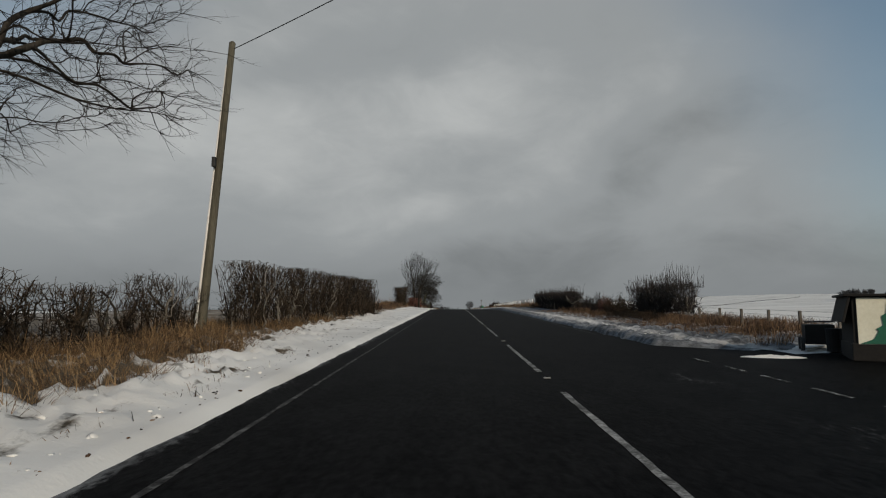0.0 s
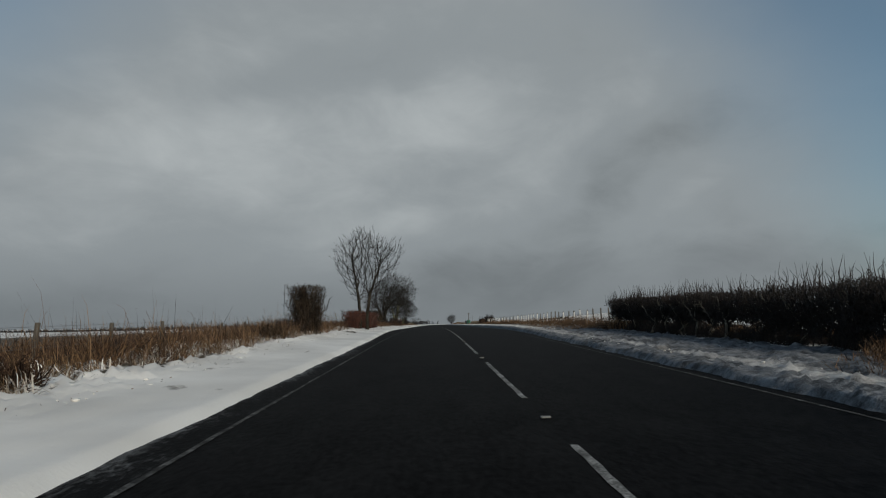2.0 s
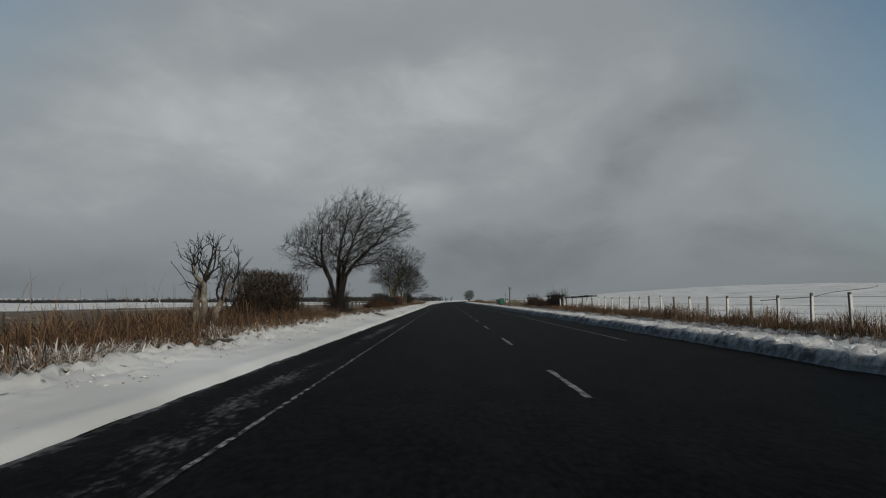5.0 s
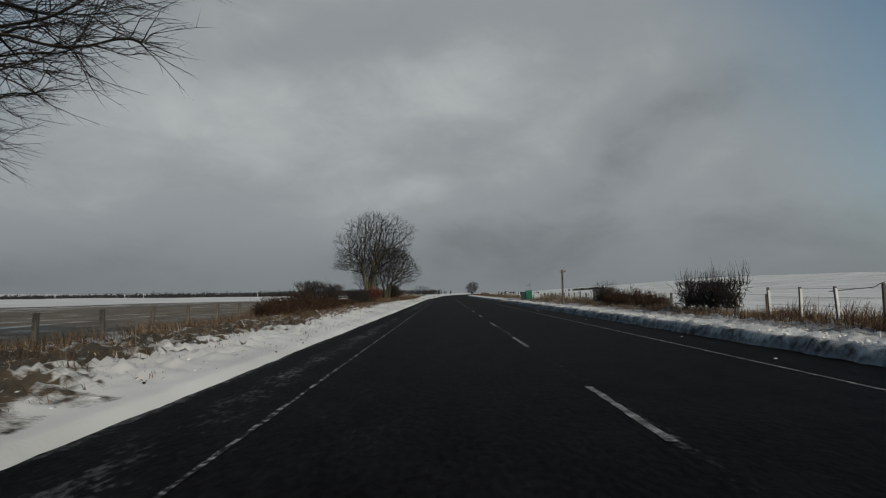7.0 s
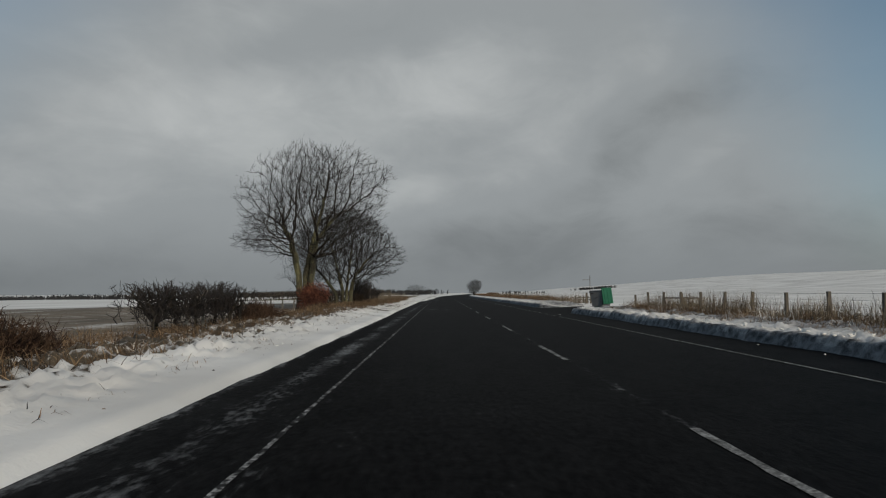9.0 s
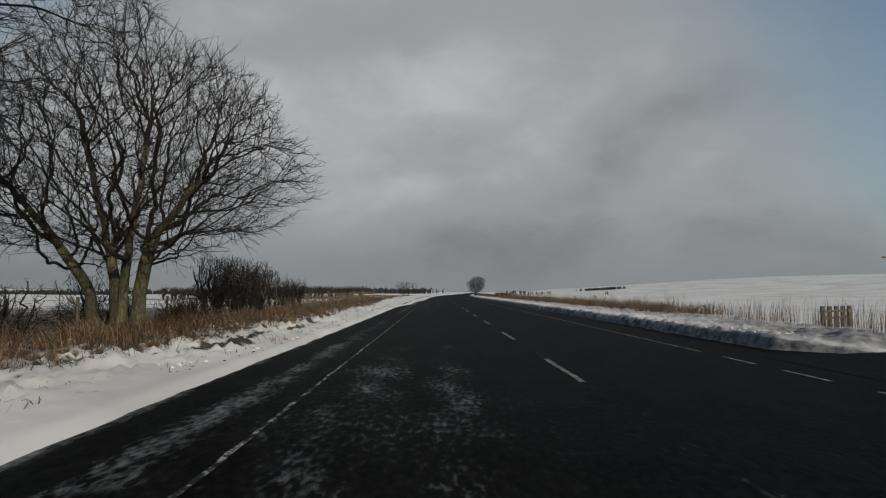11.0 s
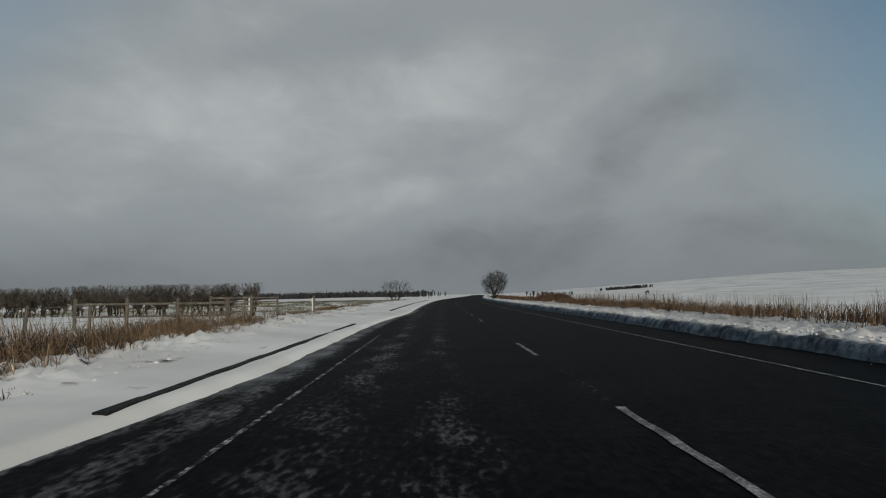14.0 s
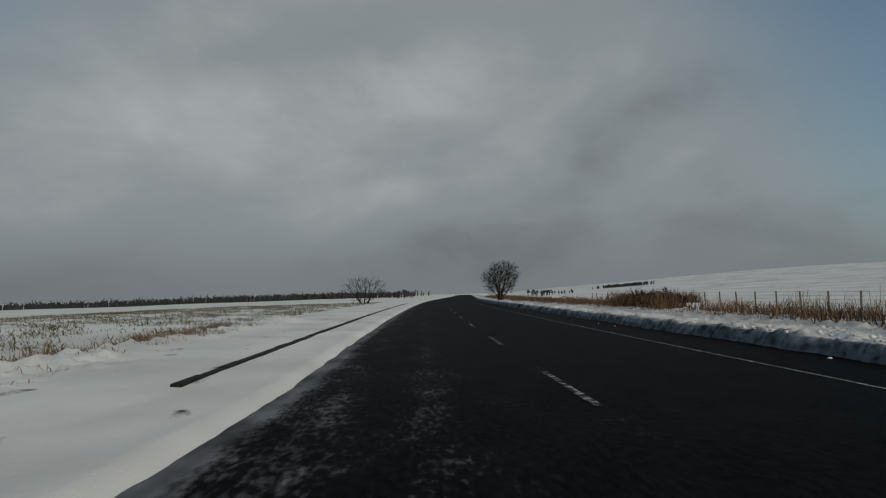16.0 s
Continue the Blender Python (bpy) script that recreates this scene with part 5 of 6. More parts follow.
grass("grass_right_far", 8, 52000, 7.7, 11.2, 226, 420, 0.47, M_GRASS_RED, "rank brown dead grass between the snow bank and the field", width=0.010, flop=0.6, clump=0.42, up=0.10)
grass("weeds_left", 17, 3600, -10.0, None, 38, 112, 1.25, M_GRASS_RED, "tall thin dead weed stalks above the grass", width=0.005, flop=0.4, clump=0.50)
grass("reeds_left", 9, 6000, -10.6, -8.0, 226, 270, 0.8, M_REED, "tall thin dry stalks standing in snow", width=0.006, flop=0.35, clump=0.45)
grass("grass_mound", 18, 6000, 9.0, 11.6, 309, 317, 0.55, M_GRASS_RED, "mound of rank brown grass beside the bend", width=0.010, flop=0.7, clump=0.36, scale=0.5, up=0.35)
grass("post_grass", 19, 2600, -9.7, -8.7, 286.6, 291.5, 0.34, M_GRASS, "clump of orange dead grass beside a white-crusted gate post", width=0.007, flop=0.6, clump=0.40)
grass("stubble", 10, 80000, -46, -9.6, 283, 372, 0.16, M_STUBBLE, "low green-brown crop stubble poking through snow", width=0.015, flop=1.1, clump=0.56, scale=0.7)
grass("verge_tufts", 12, 16000, -10.2, -7.6, 270, 306, 0.26, M_GRASS_TAN, "small tufts of brown grass poking through snow", width=0.008, flop=0.8, clump=0.60, scale=1.1)

# ---- fences ----
post_mesh = {}


def post(parent, x, y, h, w=0.10, snow=False, tilt=(0, 0), z0=None, mat=None):
    key = (round(h, 1), w)
    if key not in post_mesh:
        bm = box_bm((w, w, h + 0.3), (0, 0, (h - 0.3) / 2), 0.012)
        me = bpy.data.meshes.new("post")
        bm.to_mesh(me)
        bm.free()
        me.materials.append(mat or M_WOOD)
        post_mesh[key] = me
    ob = child("post", post_mesh[key], parent)
    z = float(land_z(x, y)) + 0.10 if z0 is None else z0
    ob.matrix_basis = pose(x, y, z, tilt[0], tilt[1], 0)
    if snow:
        bm = box_bm((w * 0.95, 0.03, h * 0.8), (0, 0, h * 0.55), 0.01)
        c = part("snow_crust", bm, M_SNOW, ob, "windblown snow stuck to the post")
        c.location = (0, -w / 2 - 0.012, 0)
    return ob


def fence(ys, xfun, height, label, wires=(0.25, 0.5, 0.75, 1.0), w=0.10, snow=False, seed=0, name="wire_fence"):
    rng = random.Random(seed)
    f = thing(name, (0, 0, 0), label, "fence")
    tops = []
    for y in ys:
        x = xfun(y)
        post(f, x, y, height * rng.uniform(0.94, 1.05), w, snow and rng.random() < 0.55, (rng.uniform(-3, 3), rng.uniform(-3, 3)))
        tops.append((x, y, float(land_z(x, y)) + 0.10))
    for k in wires:
        rows = [(*a[:2], a[2] + height * k * 0.93, *b[:2], b[2] + height * k * 0.93, 0.005, 0.005) for a, b in zip(tops, tops[1:])]
        child("wire", tubes("wire", rows, M_WIRE, 3), f)
    return f


fence(np.arange(14.8, 29, 1.85), lambda y: 9.0, 0.62, "short weathered posts with sagging field wire", seed=1, w=0.08)
fence(np.arange(73.4, 149.5, 1.72), lambda y: 8.75, 1.05, "long row of fence posts, windward faces plastered with snow", snow=True, seed=2, w=0.07)
fence(np.arange(151.0, 203.0, 2.3), lambda y: 9.7, 0.85, "weathered posts and wire in dry grass", seed=3)
fence(np.arange(121.9, 158.5, 2.5), lambda y: -10.3, 0.70, "weathered timber posts with sheep netting", (0.15, 0.3, 0.45, 0.6, 0.8, 1.0), 0.10, seed=4)
fence(np.arange(192.0, 266.0, 2.6), lambda y: -11.3, 0.85, "weathered posts and wire behind the trees", w=0.065, seed=5)
fence(np.arange(4.0, 60.0, 3.0), lambda y: -9.6, 0.95, "thin posts and wire behind the hedge", w=0.08, seed=6)
fence(np.arange(62.0, 110.0, 3.1), lambda y: -10.2, 0.8, "thin leaning posts and wire in brown grass", w=0.08, seed=8)
fence(np.arange(292.0, 345.0, 1.9), lambda y: 15.2 + float(bend(y)), 0.7, "row of thin posts along the snowy field", w=0.06, seed=7)
for x, y, h, w, lean, text in ((-7.0, 40.9, 1.05, 0.22, (0, -2), "stout dark timber gate post at the hedge's end"), (-7.4, 46.7, 0.85, 0.10, (3, 12), "thin leaning timber post beside a bramble mound")):
    p = thing("gate_post", (x, y, float(land_z(x, y))), text, "post")
    p.rotation_euler = (math.radians(lean[0]), math.radians(lean[1]), 0.2)
    part("post", box_bm((w, w, h + 0.3), (0, 0, (h - 0.2) / 2 + 0.05), 0.015), M_BARK, p)


def rail_fence(p0, p1, rails, height, label, name="rail_fence", posts=3, w=0.09):
    f = thing(name, (p0[0], p0[1], float(land_z(p0[0], p0[1]))), label, "fence")
    d = Vector((p1[0] - p0[0], p1[1] - p0[1], 0))
    for i in range(posts):
        a = d * (i / (posts - 1))
        part("post", box_bm((w, w, height + 0.4), (a.x, a.y, (height - 0.2) / 2 + 0.05), 0.012), M_WOOD, f)
    for k in rails:
        bm = box_bm((d.length, 0.035, 0.07), (0, 0, 0), 0.008)
        bmesh.ops.rotate(bm, verts=bm.verts[:], cent=(0, 0, 0), matrix=Matrix.Rotation(math.atan2(d.y, d.x), 3, "Z"))
        bmesh.ops.translate(bm, verts=bm.verts[:], vec=(d.x / 2 - 0.0, d.y / 2 - w / 2 - 0.024, height * k + 0.05))
        part("rail", bm, M_WOOD, f)
    return f


rail_fence((-14.2, 269.0), (-9.3, 269.8), (0.45, 0.9), 0.95, "weathered two-rail timber fence in tall grass", posts=4)
rail_fence((-13.2, 278.6), (-10.2, 279.9), (0.3, 0.55, 0.8, 1.0), 1.0, "weathered timber field gate and rails", "field_gate", posts=3)
rail_fence((9.6, 217.6), (11.3, 218.9), (0.5, 0.9), 0.5, "short weathered rail fence at the field corner", posts=5, w=0.10)
rail_fence((9.1, 195.3), (10.5, 194.2), (0.35, 0.8), 0.75, "broken leaning timber gate in dry grass", "field_gate", posts=3, w=0.09)
for x, y, h in ((-9.65, 286.35, 1.0), (-11.75, 280.4, 1.1)):
    p = thing("gate_post", (x, y, float(land_z(x, y))), "stout gate post with one face plastered white by snow", "post")
    part("post", box_bm((0.17, 0.17, h + 0.3), (0, 0, (h - 0.2) / 2 + 0.05), 0.015), M_WOOD, p)
    part("snow_crust", box_bm((0.075, 0.03, h * 0.86), (-0.045, -0.095, h * 0.55), 0.012), M_SNOW, p, "windblown snow stuck to the post")

# ---- poles ----
def utility_pole(x, y, h, r, lean, label, arm=0.0, timber=M_POLE):
    z = float(land_z(x, y))
    p = thing("utility_pole", (x, y, z), label, "pole")
    top = (lean[0], lean[1], h)
    part("shaft", rod_bm((0, 0, -0.3), top, r, r * 0.72, 14), timber, p, smooth=False)
    part("cap", rod_bm((top[0], top[1], h - 0.01), (top[0], top[1], h + 0.05), r * 0.76, r * 0.4, 14), timber, p)
    if arm:
        part("crossarm", box_bm((arm, 0.07, 0.07), (lean[0], lean[1] - r * 0.72 - 0.037, h - 0.12), 0.008), M_WOOD, p)
        for s in (-0.42, 0.42):
            part("insulator", rod_bm((lean[0] + arm * s, lean[1] - r * 0.72 - 0.037, h - 0.09), (lean[0] + arm * s, lean[1] - r * 0.72 - 0.037, h + 0.02), 0.03, 0.02, 8), M_WIRE, p)
    return p, Vector((x + lean[0], y + lean[1], z + h))


pole_a, top_a = utility_pole(-8.76, 17.4, 8.9, 0.13, (0.62, 0.0), "tall timber utility pole leaning slightly, lichen-stained")
part("bracket", box_bm((0.10, 0.16, 0.30), (0.28, -0.17, 5.2), 0.02), M_CABLE, pole_a, "dark metal fixing on the pole")
part("snow_crust", rod_bm((-0.118, -0.045, 0.3), (0.485, -0.03, 8.2), 0.040, 0.028, 8), M_SNOW, pole_a, "windblown snow stuck along the pole")
end = Vector((8.6, 6.0, 10.0))
wire_rows = []
for i in range(24):
    a, b = i / 24, (i + 1) / 24
    pa, pb = top_a.lerp(end, a), top_a.lerp(end, b)
    wire_rows.append((pa.x, pa.y, pa.z - 0.2 - 1.2 * a * (1 - a), pb.x, pb.y, pb.z - 0.2 - 1.2 * b * (1 - b), 0.014, 0.014))
child("cable", tubes("cable", wire_rows, M_CABLE, 5), pole_a, "thin overhead cable").matrix_parent_inverse = Matrix.Translation(-pole_a.location)
utility_pole(6.65, 172.85, 2.85, 0.085, (0.0, 0.0), "short grey timber pole with a small crossarm", 0.42, M_WOOD)
s = thing("finger_post", (10.25, 215.1, float(land_z(10.25, 215.1))), "thin metal signpost with a narrow sign seen edge on", "signpost")
part("shaft", rod_bm((0, 0, -0.2), (0, 0, 2.35), 0.026, 0.026, 10), M_WOOD, s)
part("arm", box_bm((0.60, 0.04, 0.04), (-0.33, 0, 1.98), 0.006), M_WOOD, s)
part("base_post", box_bm((0.14, 0.14, 1.0), (-0.32, 0.1, 0.42), 0.015, rot=(0, radians(6), 0)), M_WOOD, s, "leaning timber stump beside the post")


# ---- wheeled bin at the second junction ----
def wheeled_bin(at, turn):
    b = thing("wheeled_bin", at, "large grey wheeled bin, green lid thrown open down its side", "bin")
    b.rotation_euler = (radians(1.5), radians(-2.5), radians(turn))
    w, d, h = 0.86, 1.12, 1.02
    part("body", box_bm((w, d, h), (0, 0, 0.22 + h / 2), 0.04, 0.88), M_BIN, b)
    part("rim", box_bm((w + 0.07, d + 0.07, 0.06), (0, 0, 1.255), 0.02), M_BIN, b)
    part("base", box_bm((w * 0.86, d * 0.86, 0.16), (0, 0, 0.20), 0.02), M_BIN_LID, b, "dark green moulded base")
    lid = part("lid", box_bm((0.05, d + 0.10, 1.02), (w / 2 + 0.055, 0, 0.90), 0.02, rot=(0, radians(-4), 0)), M_BIN_LID, b, "green plastic lid hanging open")
    for sy in (-0.36, 0.0, 0.36):
        part("lid_rib", box_bm((0.03, 0.05, 0.90), (w / 2 + 0.088, sy * d, 0.90), 0.01, rot=(0, radians(-4), 0)), M_BIN_LID, lid)
    part("lid_edge", box_bm((0.12, d + 0.12, 0.05), (w / 2 + 0.0, 0, 1.40), 0.02, rot=(0, radians(10), 0)), M_BIN_LID, b)
    part("handle", rod_bm((-0.16, -d / 2 - 0.02, 0.84), (0.16, -d / 2 - 0.02, 0.84), 0.018, 0.018, 8), M_WIRE, b)
    part("label", box_bm((0.18, 0.012, 0.05), (-0.26, -d / 2 - 0.006, 1.10), 0.0), M_CABLE, b, "small dark sticker")
    for sx in (-1, 1):
        part("trunnion", rod_bm((sx * (w / 2), -d / 2 + 0.06, 1.17), (sx * (w / 2 + 0.08), -d / 2 + 0.06, 1.17), 0.03, 0.03, 10), M_BIN, b)
        for sy in (-1, 1):
            wh = part("wheel", rod_bm((sx * 0.28 - 0.03, sy * 0.38, 0.09), (sx * 0.28 + 0.03, sy * 0.38, 0.09), 0.09, 0.09, 14), M_RUBBER, b)
            part("fork", box_bm((0.08, 0.05, 0.12), (sx * 0.28, sy * 0.38, 0.14), 0.008), M_WIRE, wh)
    return b


wheeled_bin((8.22, 203.95, float(road_z(203.95)) + 0.02), -45)

# ---- roadside hut and trailer at the first junction ----
hz = float(road_z(12.5))
hut = thing("roadside_stall", (7.78, 12.90, hz), "small dark wooden stall with a cream and green painted front", "stall")
hut.rotation_euler = (0, 0, radians(-25))
part("body", box_bm((1.7, 1.5, 1.15), (0, 0, 0.72), 0.015), M_HUT_DARK, hut)
part("roof", box_bm((1.95, 1.7, 0.05), (-0.02, -0.02, 1.345), 0.012, rot=(0, 0, 0)), M_HUT_DARK, hut)
part("eave", box_bm((0.05, 1.6, 0.58), (-0.95, -0.02, 1.07), 0.01, rot=(0, radians(14), 0)), M_HUT_DARK, hut, "slanting dark weatherboard under the roof edge")
part("front_panel", box_bm((1.6, 0.03, 0.94), (0.03, -0.77, 0.82), 0.004), M_HUT_CREAM, hut, "cream painted front panel")
bm = bmesh.new()
prof = [(-0.74, 0.36), (-0.50, 0.46), (-0.42, 0.62), (-0.46, 0.66), (-0.34, 0.74), (-0.36, 0.92), (-0.28, 0.98), (-0.24, 1.27), (0.82, 1.27), (0.82, 0.36)]
vs = [bm.verts.new((x, -0.79, z)) for x, z in prof]
face = bm.faces.new(vs)
ext = bmesh.ops.extrude_face_region(bm, geom=[face])
bmesh.ops.translate(bm, verts=[v for v in ext["geom"] if isinstance(v, bmesh.types.BMVert)], vec=(0, -0.012, 0))
bmesh.ops.recalc_face_normals(bm, faces=bm.faces[:])
part("painted_shape", bm, M_HUT_GREEN, hut, "dark green painted shape")
part("skirt", box_bm((1.76, 1.56, 0.36), (0, 0, 0.19), 0.02), M_HUT_DARK, hut, "dark skirt board")
part("snow_strip", box_bm((0.9, 0.25, 0.04), (0.2, -0.75, 1.39), 0.015), M_SNOW, hut, "snow along the roof edge")
tr = thing("box_trailer", (7.45, 15.25, float(road_z(15.25))), "low dark box trailer standing beside the stall", "trailer")
tr.rotation_euler = (0, 0, radians(-25))
part("body", box_bm((0.62, 0.9, 0.48), (0.1, 0, 0.40), 0.03), M_HUT_DARK, tr)
part("rail", rod_bm((-0.20, -0.4, 0.70), (0.42, -0.4, 0.72), 0.02, 0.02, 6), M_CABLE, tr)
part("drum", rod_bm((0.36, -0.72, 0.02), (0.36, -0.72, 0.56), 0.17, 0.19, 16), M_HUT_DARK, tr)
for sy in (-0.5, 0.5):
    part("wheel", rod_bm((-0.30, sy * 0.6, 0.16), (-0.22, sy * 0.6, 0.16), 0.16, 0.16, 14), M_RUBBER, tr)

# ---- distance ----
def wood_row(name, seed, p0, p1, n, h, label, depth=6.0, twig=8, r=0.05, sub=3):
    """A belt of far bare trees: every tree a stem with a fan of branches."""
    rng = np.random.RandomState(seed)
    rows = []
    for _ in range(n):
        k = rng.rand()
        x = p0[0] + (p1[0] - p0[0]) * k + rng.normal() * depth * 0.5
        y = p0[1] + (p1[1] - p0[1]) * k + rng.normal() * depth * 0.5
        z, hh = float(land_z(x, y)), h * rng.uniform(0.65, 1.15)
        rows.append((x, y, z - 0.3, x + rng.normal() * 0.1 * hh, y, z + hh * 0.75, r * 1.4, r * 0.6))
        for _ in range(twig):
            a = hh * rng.uniform(0.25, 0.75)
            s = rng.normal(size=3)
            s[2] = abs(s[2]) + 0.7
            s = unit(s) * hh * rng.uniform(0.18, 0.40)
            rows.append((x, y, z + a, x + s[0], y + s[1], z + a + s[2], r * 0.6, r * 0.3))
            for _ in range(sub):
                q = unit(s + rng.normal(size=3) * hh * 0.2) * hh * 0.2
                rows.append((x + s[0] * 0.6, y + s[1] * 0.6, z + a + s[2] * 0.6, x + s[0] * 0.6 + q[0], y + s[1] * 0.6 + q[1], z + a + s[2] * 0.6 + abs(q[2]), r * 0.45, r * 0.25))
    return tagged(new(name, tubes(name, rows, M_FAR, 3)), label, "woodland", kind="stuff")


wood_row("tree_belt", 201, (-1100, 560), (-30, 900), 5200, 6.8, "dark belt of far bare woodland on the horizon", 40, 1, 0.60, 1)
wood_row("tree_belt_left", 202, (-800, 200), (-300, 620), 3600, 5.6, "dark belt of far bare woodland across the fields", 30, 1, 0.46, 1)
wood_row("hill_copse", 204, (103, 628), (123, 615), 150, 1.8, "dark copse of bare trees on the snowy hill", 6, 4, 0.26)
wood_row("hill_copse_far", 205, (210, 332), (231, 341), 60, 5.0, "dark copse on the hilltop", 4, 9, 0.30)
wood_row("hill_thorn", 208, (72, 462), (72.8, 462), 4, 1.5, "small lone thorn bush on the snowy hill", 0.5, 9, 0.10)
wall_y = np.linspace(0, 1, 90)
wx_, wy_ = 100 + 160 * wall_y + 3 * np.sin(wall_y * 9), 290 + 173 * wall_y
wz_ = land_z(wx_, wy_)
wall_rows = [(wx_[i], wy_[i], wz_[i] + 0.05, wx_[i + 1], wy_[i + 1], wz_[i + 1] + 0.05, 0.20, 0.20) for i in range(89)]
tagged(new("field_wall", tubes("field_wall", wall_rows, M_FAR, 5)), "low dark drystone wall running up the snowy hill", "wall")
wood_row("far_road_trees", 206, (24, 425), (60, 530), 26, 1.6, "scattered dark bushes where the road runs out of sight", 5, 12, 0.12)
wood_row("far_left_bushes", 207, (-6, 480), (-20, 620), 26, 3.0, "low bushes by the far road", 3, 9, 0.12)

# row of lopped trees along the field edge
def lopped_tree(x, y, seed):
    """A hedgerow tree cut square: crooked stems, and shoots shorn to one flat top."""
    rng = np.random.RandomState(seed)
    t = thing("tree", (x, y, float(land_z(x, y))), "lopped bare hedgerow tree shorn to a flat top", "tree", "lopped trees along the field")
    top = 1.78 + 0.08 * rng.rand()
    n = 95
    fork = []
    for k in range(4):
        foot = np.array([[rng.uniform(-0.40, 0.40), rng.uniform(-0.15, 0.15), -0.2]])
        knee = foot + np.array([[rng.normal() * 0.12, rng.normal() * 0.10, rng.uniform(0.75, 1.15)]])
        child("trunk", tubes("trunk", limbs(rng, foot, knee, 0.045, 0.032, 5, 0.05, 1, rs=0.008), M_BARK, 6), t)
        fork.append(knee[0] - np.array([0, 0, 0.25]))
    own = rng.randint(0, 4, n)
    S = np.array(fork)[own]
    E = np.stack([0.35 * S[:, 0] + rng.uniform(-0.52, 0.52, n), S[:, 1] + rng.uniform(-0.4, 0.4, n), rng.uniform(0.45, 1.03, n) * top], 1)
    s = limbs(rng, S, E, 0.018, 0.009, 5, 0.07, 2, (0.10, 0.28), 0.7, 0.0085)
    for k in (2, 5):
        s[:, k] = np.minimum(s[:, k], top + 0.05 * rng.rand(len(s)))
    child("crown", tubes("crown", s, M_GREY_TWIG, 3), t, "upright bare shoots", "stuff")


rng = np.random.RandomState(300)
for i in range(30):
    lopped_tree(-12.4 - 1.05 * i + rng.uniform(-0.15, 0.15), 282.2 + 0.30 * i + rng.uniform(-0.3, 0.3), 310 + i)


# ---- snow clods and small tufts ----
def clods(name, seed, n, u0, u1, y0, y1, size, mat, label, zfun, category="snow"):
    """Scattered broken lumps, each a bent low solid."""
    rng = np.random.RandomState(seed)
    ico = bmesh.new()
    bmesh.ops.create_icosphere(ico, subdivisions=1, radius=1.0)
    base = np.array([v.co[:] for v in ico.verts])
    tri = np.array([[v.index for v in f.verts] for f in ico.faces])
    ico.free()
    y = rng.uniform(y0, y1, n)
    u = rng.uniform(u0, u1, n) if u0 is not None else grass_edge(y) - 0.2 + u1 * rng.rand(n) ** 1.7
    x = u + bend(y)
    k = size * rng.uniform(0.3, 1.0, n) ** 2
    shape = base[None] * (1 + 0.35 * rng.normal(size=(n, len(base), 1))) * (k[:, None, None] * rng.uniform(0.6, 1.3, (n, 1, 3)))
    shape[:, :, 2] *= 0.55
    v = shape + np.stack([x, y, zfun(u, y) - k * 0.1], 1)[:, None]
    f = (np.arange(n) * len(base))[:, None, None] + tri[None]
    return tagged(new(name, fast_mesh(name, v.reshape(-1, 3), f.reshape(-1, 3), mat, True)), label, category, kind="stuff")


def verge_top(u, y):
    w = left_edge(y) - u
    g = grass_edge(y) - u
    return road_z(y) + 0.065 + 0.09 * smooth(0.2, 2.6, w) + smooth(-1.3, -0.2, g) * 0.14 * (fbm(u * 1.9, y * 1.7, 4) - 0.42)


def bank_top(u, y):
    return road_z(y) + 0.17 + 0.09 * smooth(60, 110, y) + 0.03


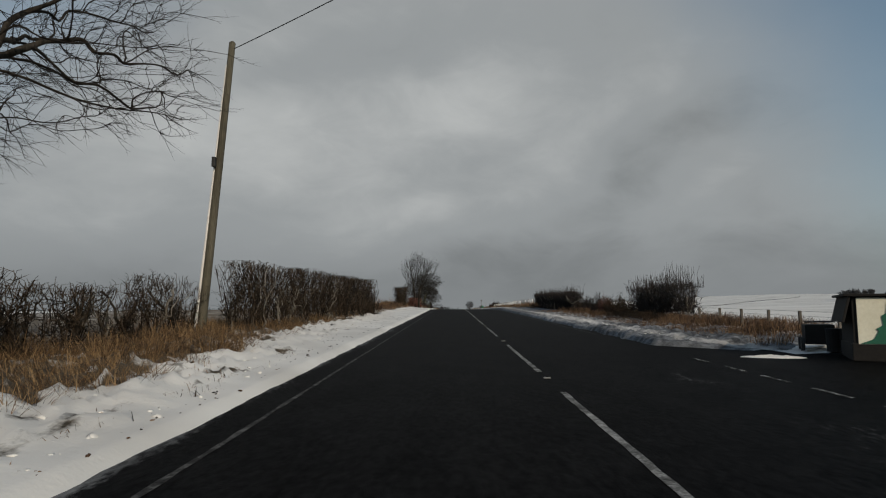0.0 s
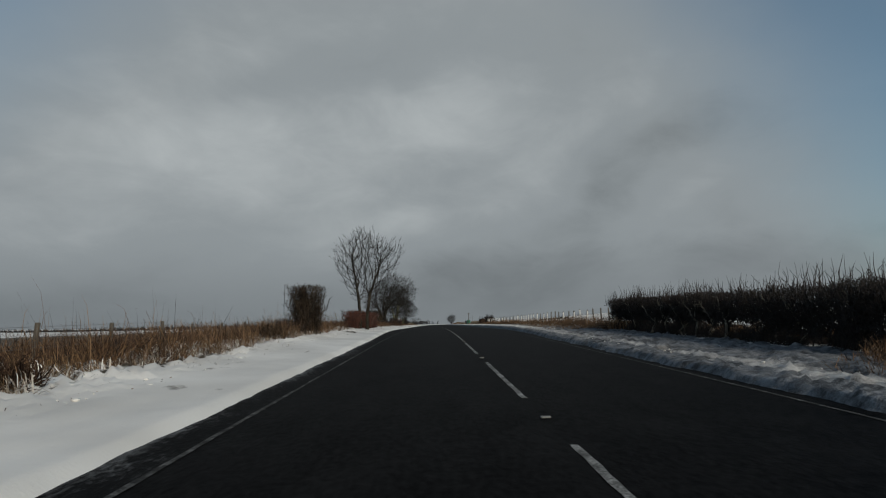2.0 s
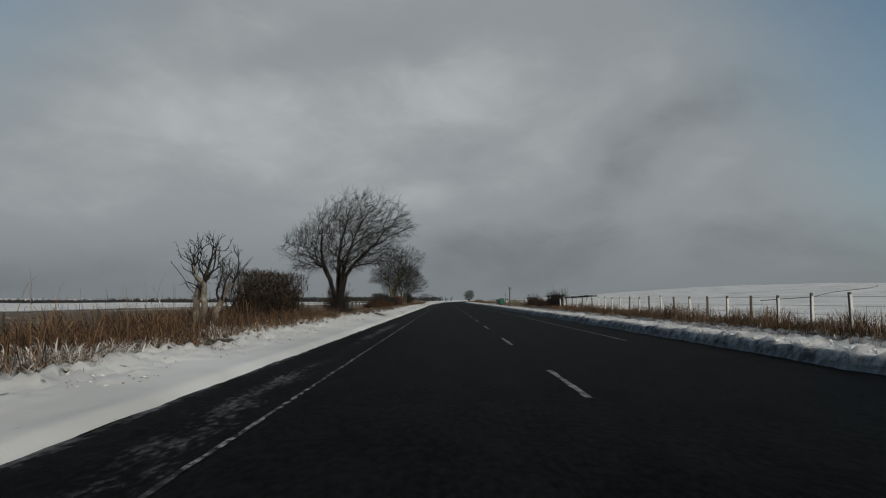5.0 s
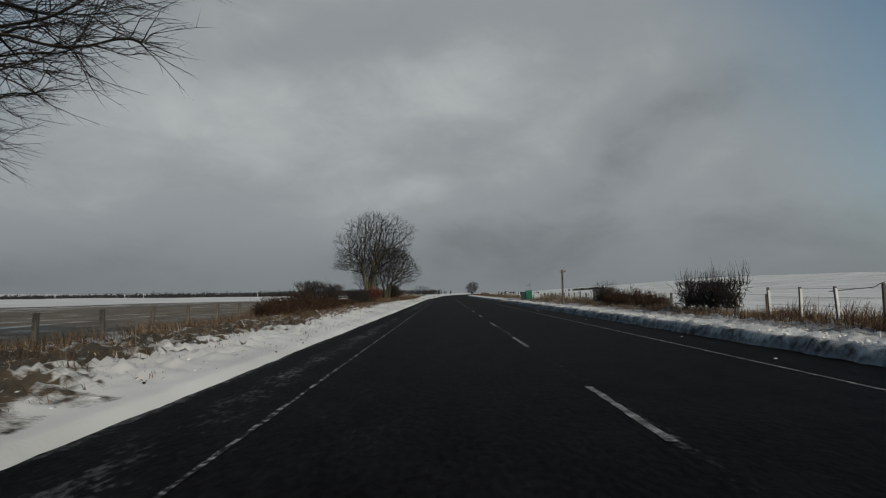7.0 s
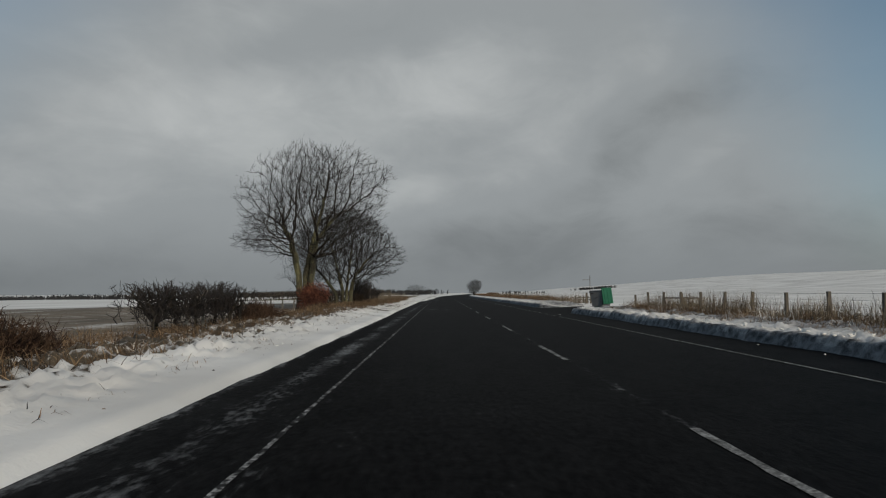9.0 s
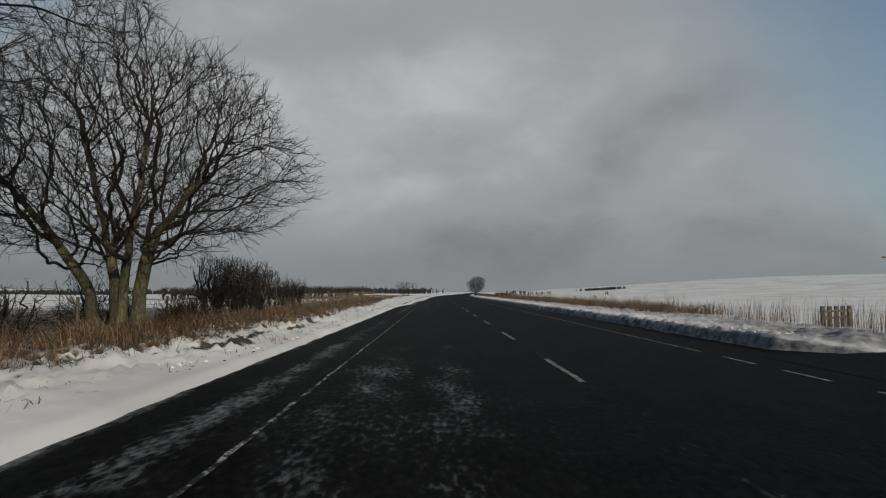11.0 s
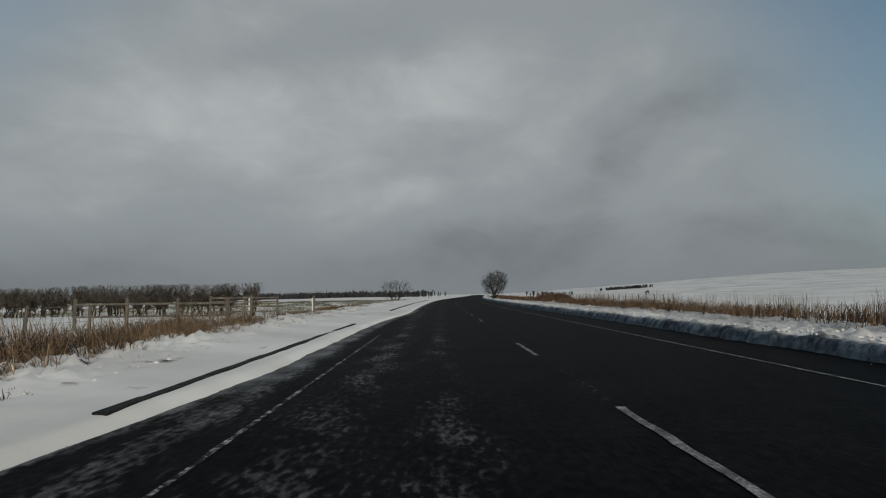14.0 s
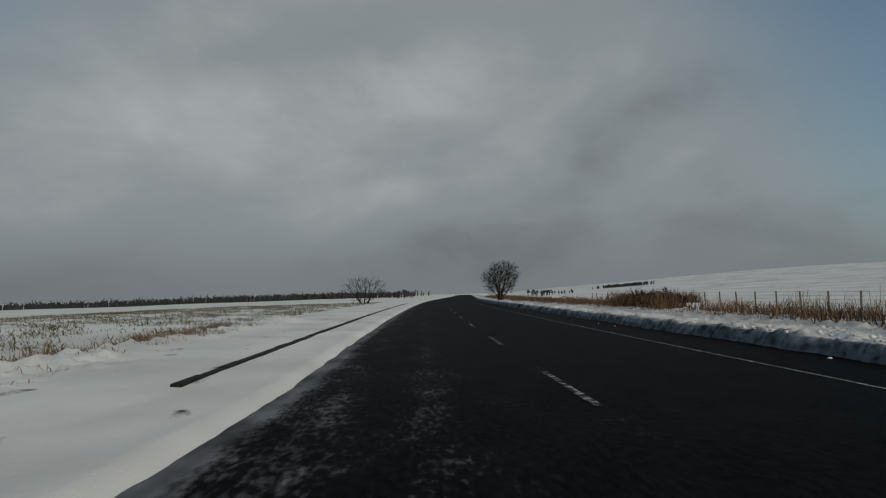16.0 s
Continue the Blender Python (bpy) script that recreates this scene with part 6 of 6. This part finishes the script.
clods("snow_clods_left", 401, 12000, None, 1.5, -4, 280, 0.060, M_SNOW, "broken lumps of snow along the grass edge", verge_top)
clods("earth_clods_left", 406, 7000, None, 1.7, -4, 250, 0.030, M_GRASS_RED, "small dark clods and bits of grass blown on to the verge snow", verge_top, "debris")
clods("earth_specks", 407, 900, -6.8, -4.4, 6, 44, 0.034, M_DARK_TWIG, "dark bits of turf and leaves lying on the verge snow", verge_top, "debris")
clods("snow_clods_right", 402, 3200, 5.7, 7.2, 74, 200, 0.060, M_SNOW, "broken lumps of snow on top of the ploughed bank", bank_top)
clods("snow_clods_right_late", 403, 2600, 5.7, 7.6, 214, 310, 0.060, M_SNOW, "broken lumps of snow on top of the ploughed bank", bank_top)
clods("snow_clods_right_start", 404, 600, 4.5, 8.2, 17, 74, 0.035, M_SNOW, "broken lumps of snow on the bank under the hedge", lambda u, y: road_z(y) + 0.17)
clods("slush_lumps", 405, 36, 4.2, 5.3, 110, 330, 0.040, M_SNOW, "small lumps of slush thrown along the road edge", lambda u, y: road_z(y) - 0.03)


def heap(name, cx, cy, lx, ly, h, turn, label):
    """A low ragged ridge of shovelled snow."""
    a, c = np.meshgrid(np.linspace(-1, 1, 40), np.linspace(-1, 1, 20))
    r = np.sqrt(a * a + c * c) * (0.8 + 0.5 * fbm(a * 3 + cx, c * 3 + cy, 3))
    k, s = math.cos(turn), math.sin(turn)
    x, y = cx + a * lx * k - c * ly * s, cy + a * lx * s + c * ly * k
    z = road_z(y) - 0.06 + h * np.clip(1.15 - r, 0, 1) * (0.5 + fbm(a * 6, c * 4 + cy, 3))
    idx = np.arange(800).reshape(20, 40)
    f = np.stack([idx[:-1, :-1], idx[:-1, 1:], idx[1:, 1:], idx[1:, :-1]], -1).reshape(-1, 4)
    return tagged(new(name, fast_mesh(name, np.stack([x, y, z], -1).reshape(-1, 3), f, M_SNOW, True)), label, "snow")


heap("snow_ridge", 5.7, 13.6, 1.0, 0.28, 0.085, -0.2, "low ridge of snow at the junction corner")
heap("snow_mound", 9.5, 202.7, 1.1, 0.8, 0.22, -0.3, "heap of shovelled snow beside a wheeled bin")
for nm, sd, n, y0, y1 in (("tufts_left_start", 411, 16000, -3, 70), ("tufts_left_middle", 412, 22000, 70, 190), ("tufts_left_late", 413, 20000, 190, 290)):
    grass(nm, sd, n, None, 1.2, y0, y1, 0.17, M_GRASS_RED, "sparse dead grass tips poking through the verge snow", width=0.006, flop=0.9, clump=0.52, scale=1.9, up=0.12)
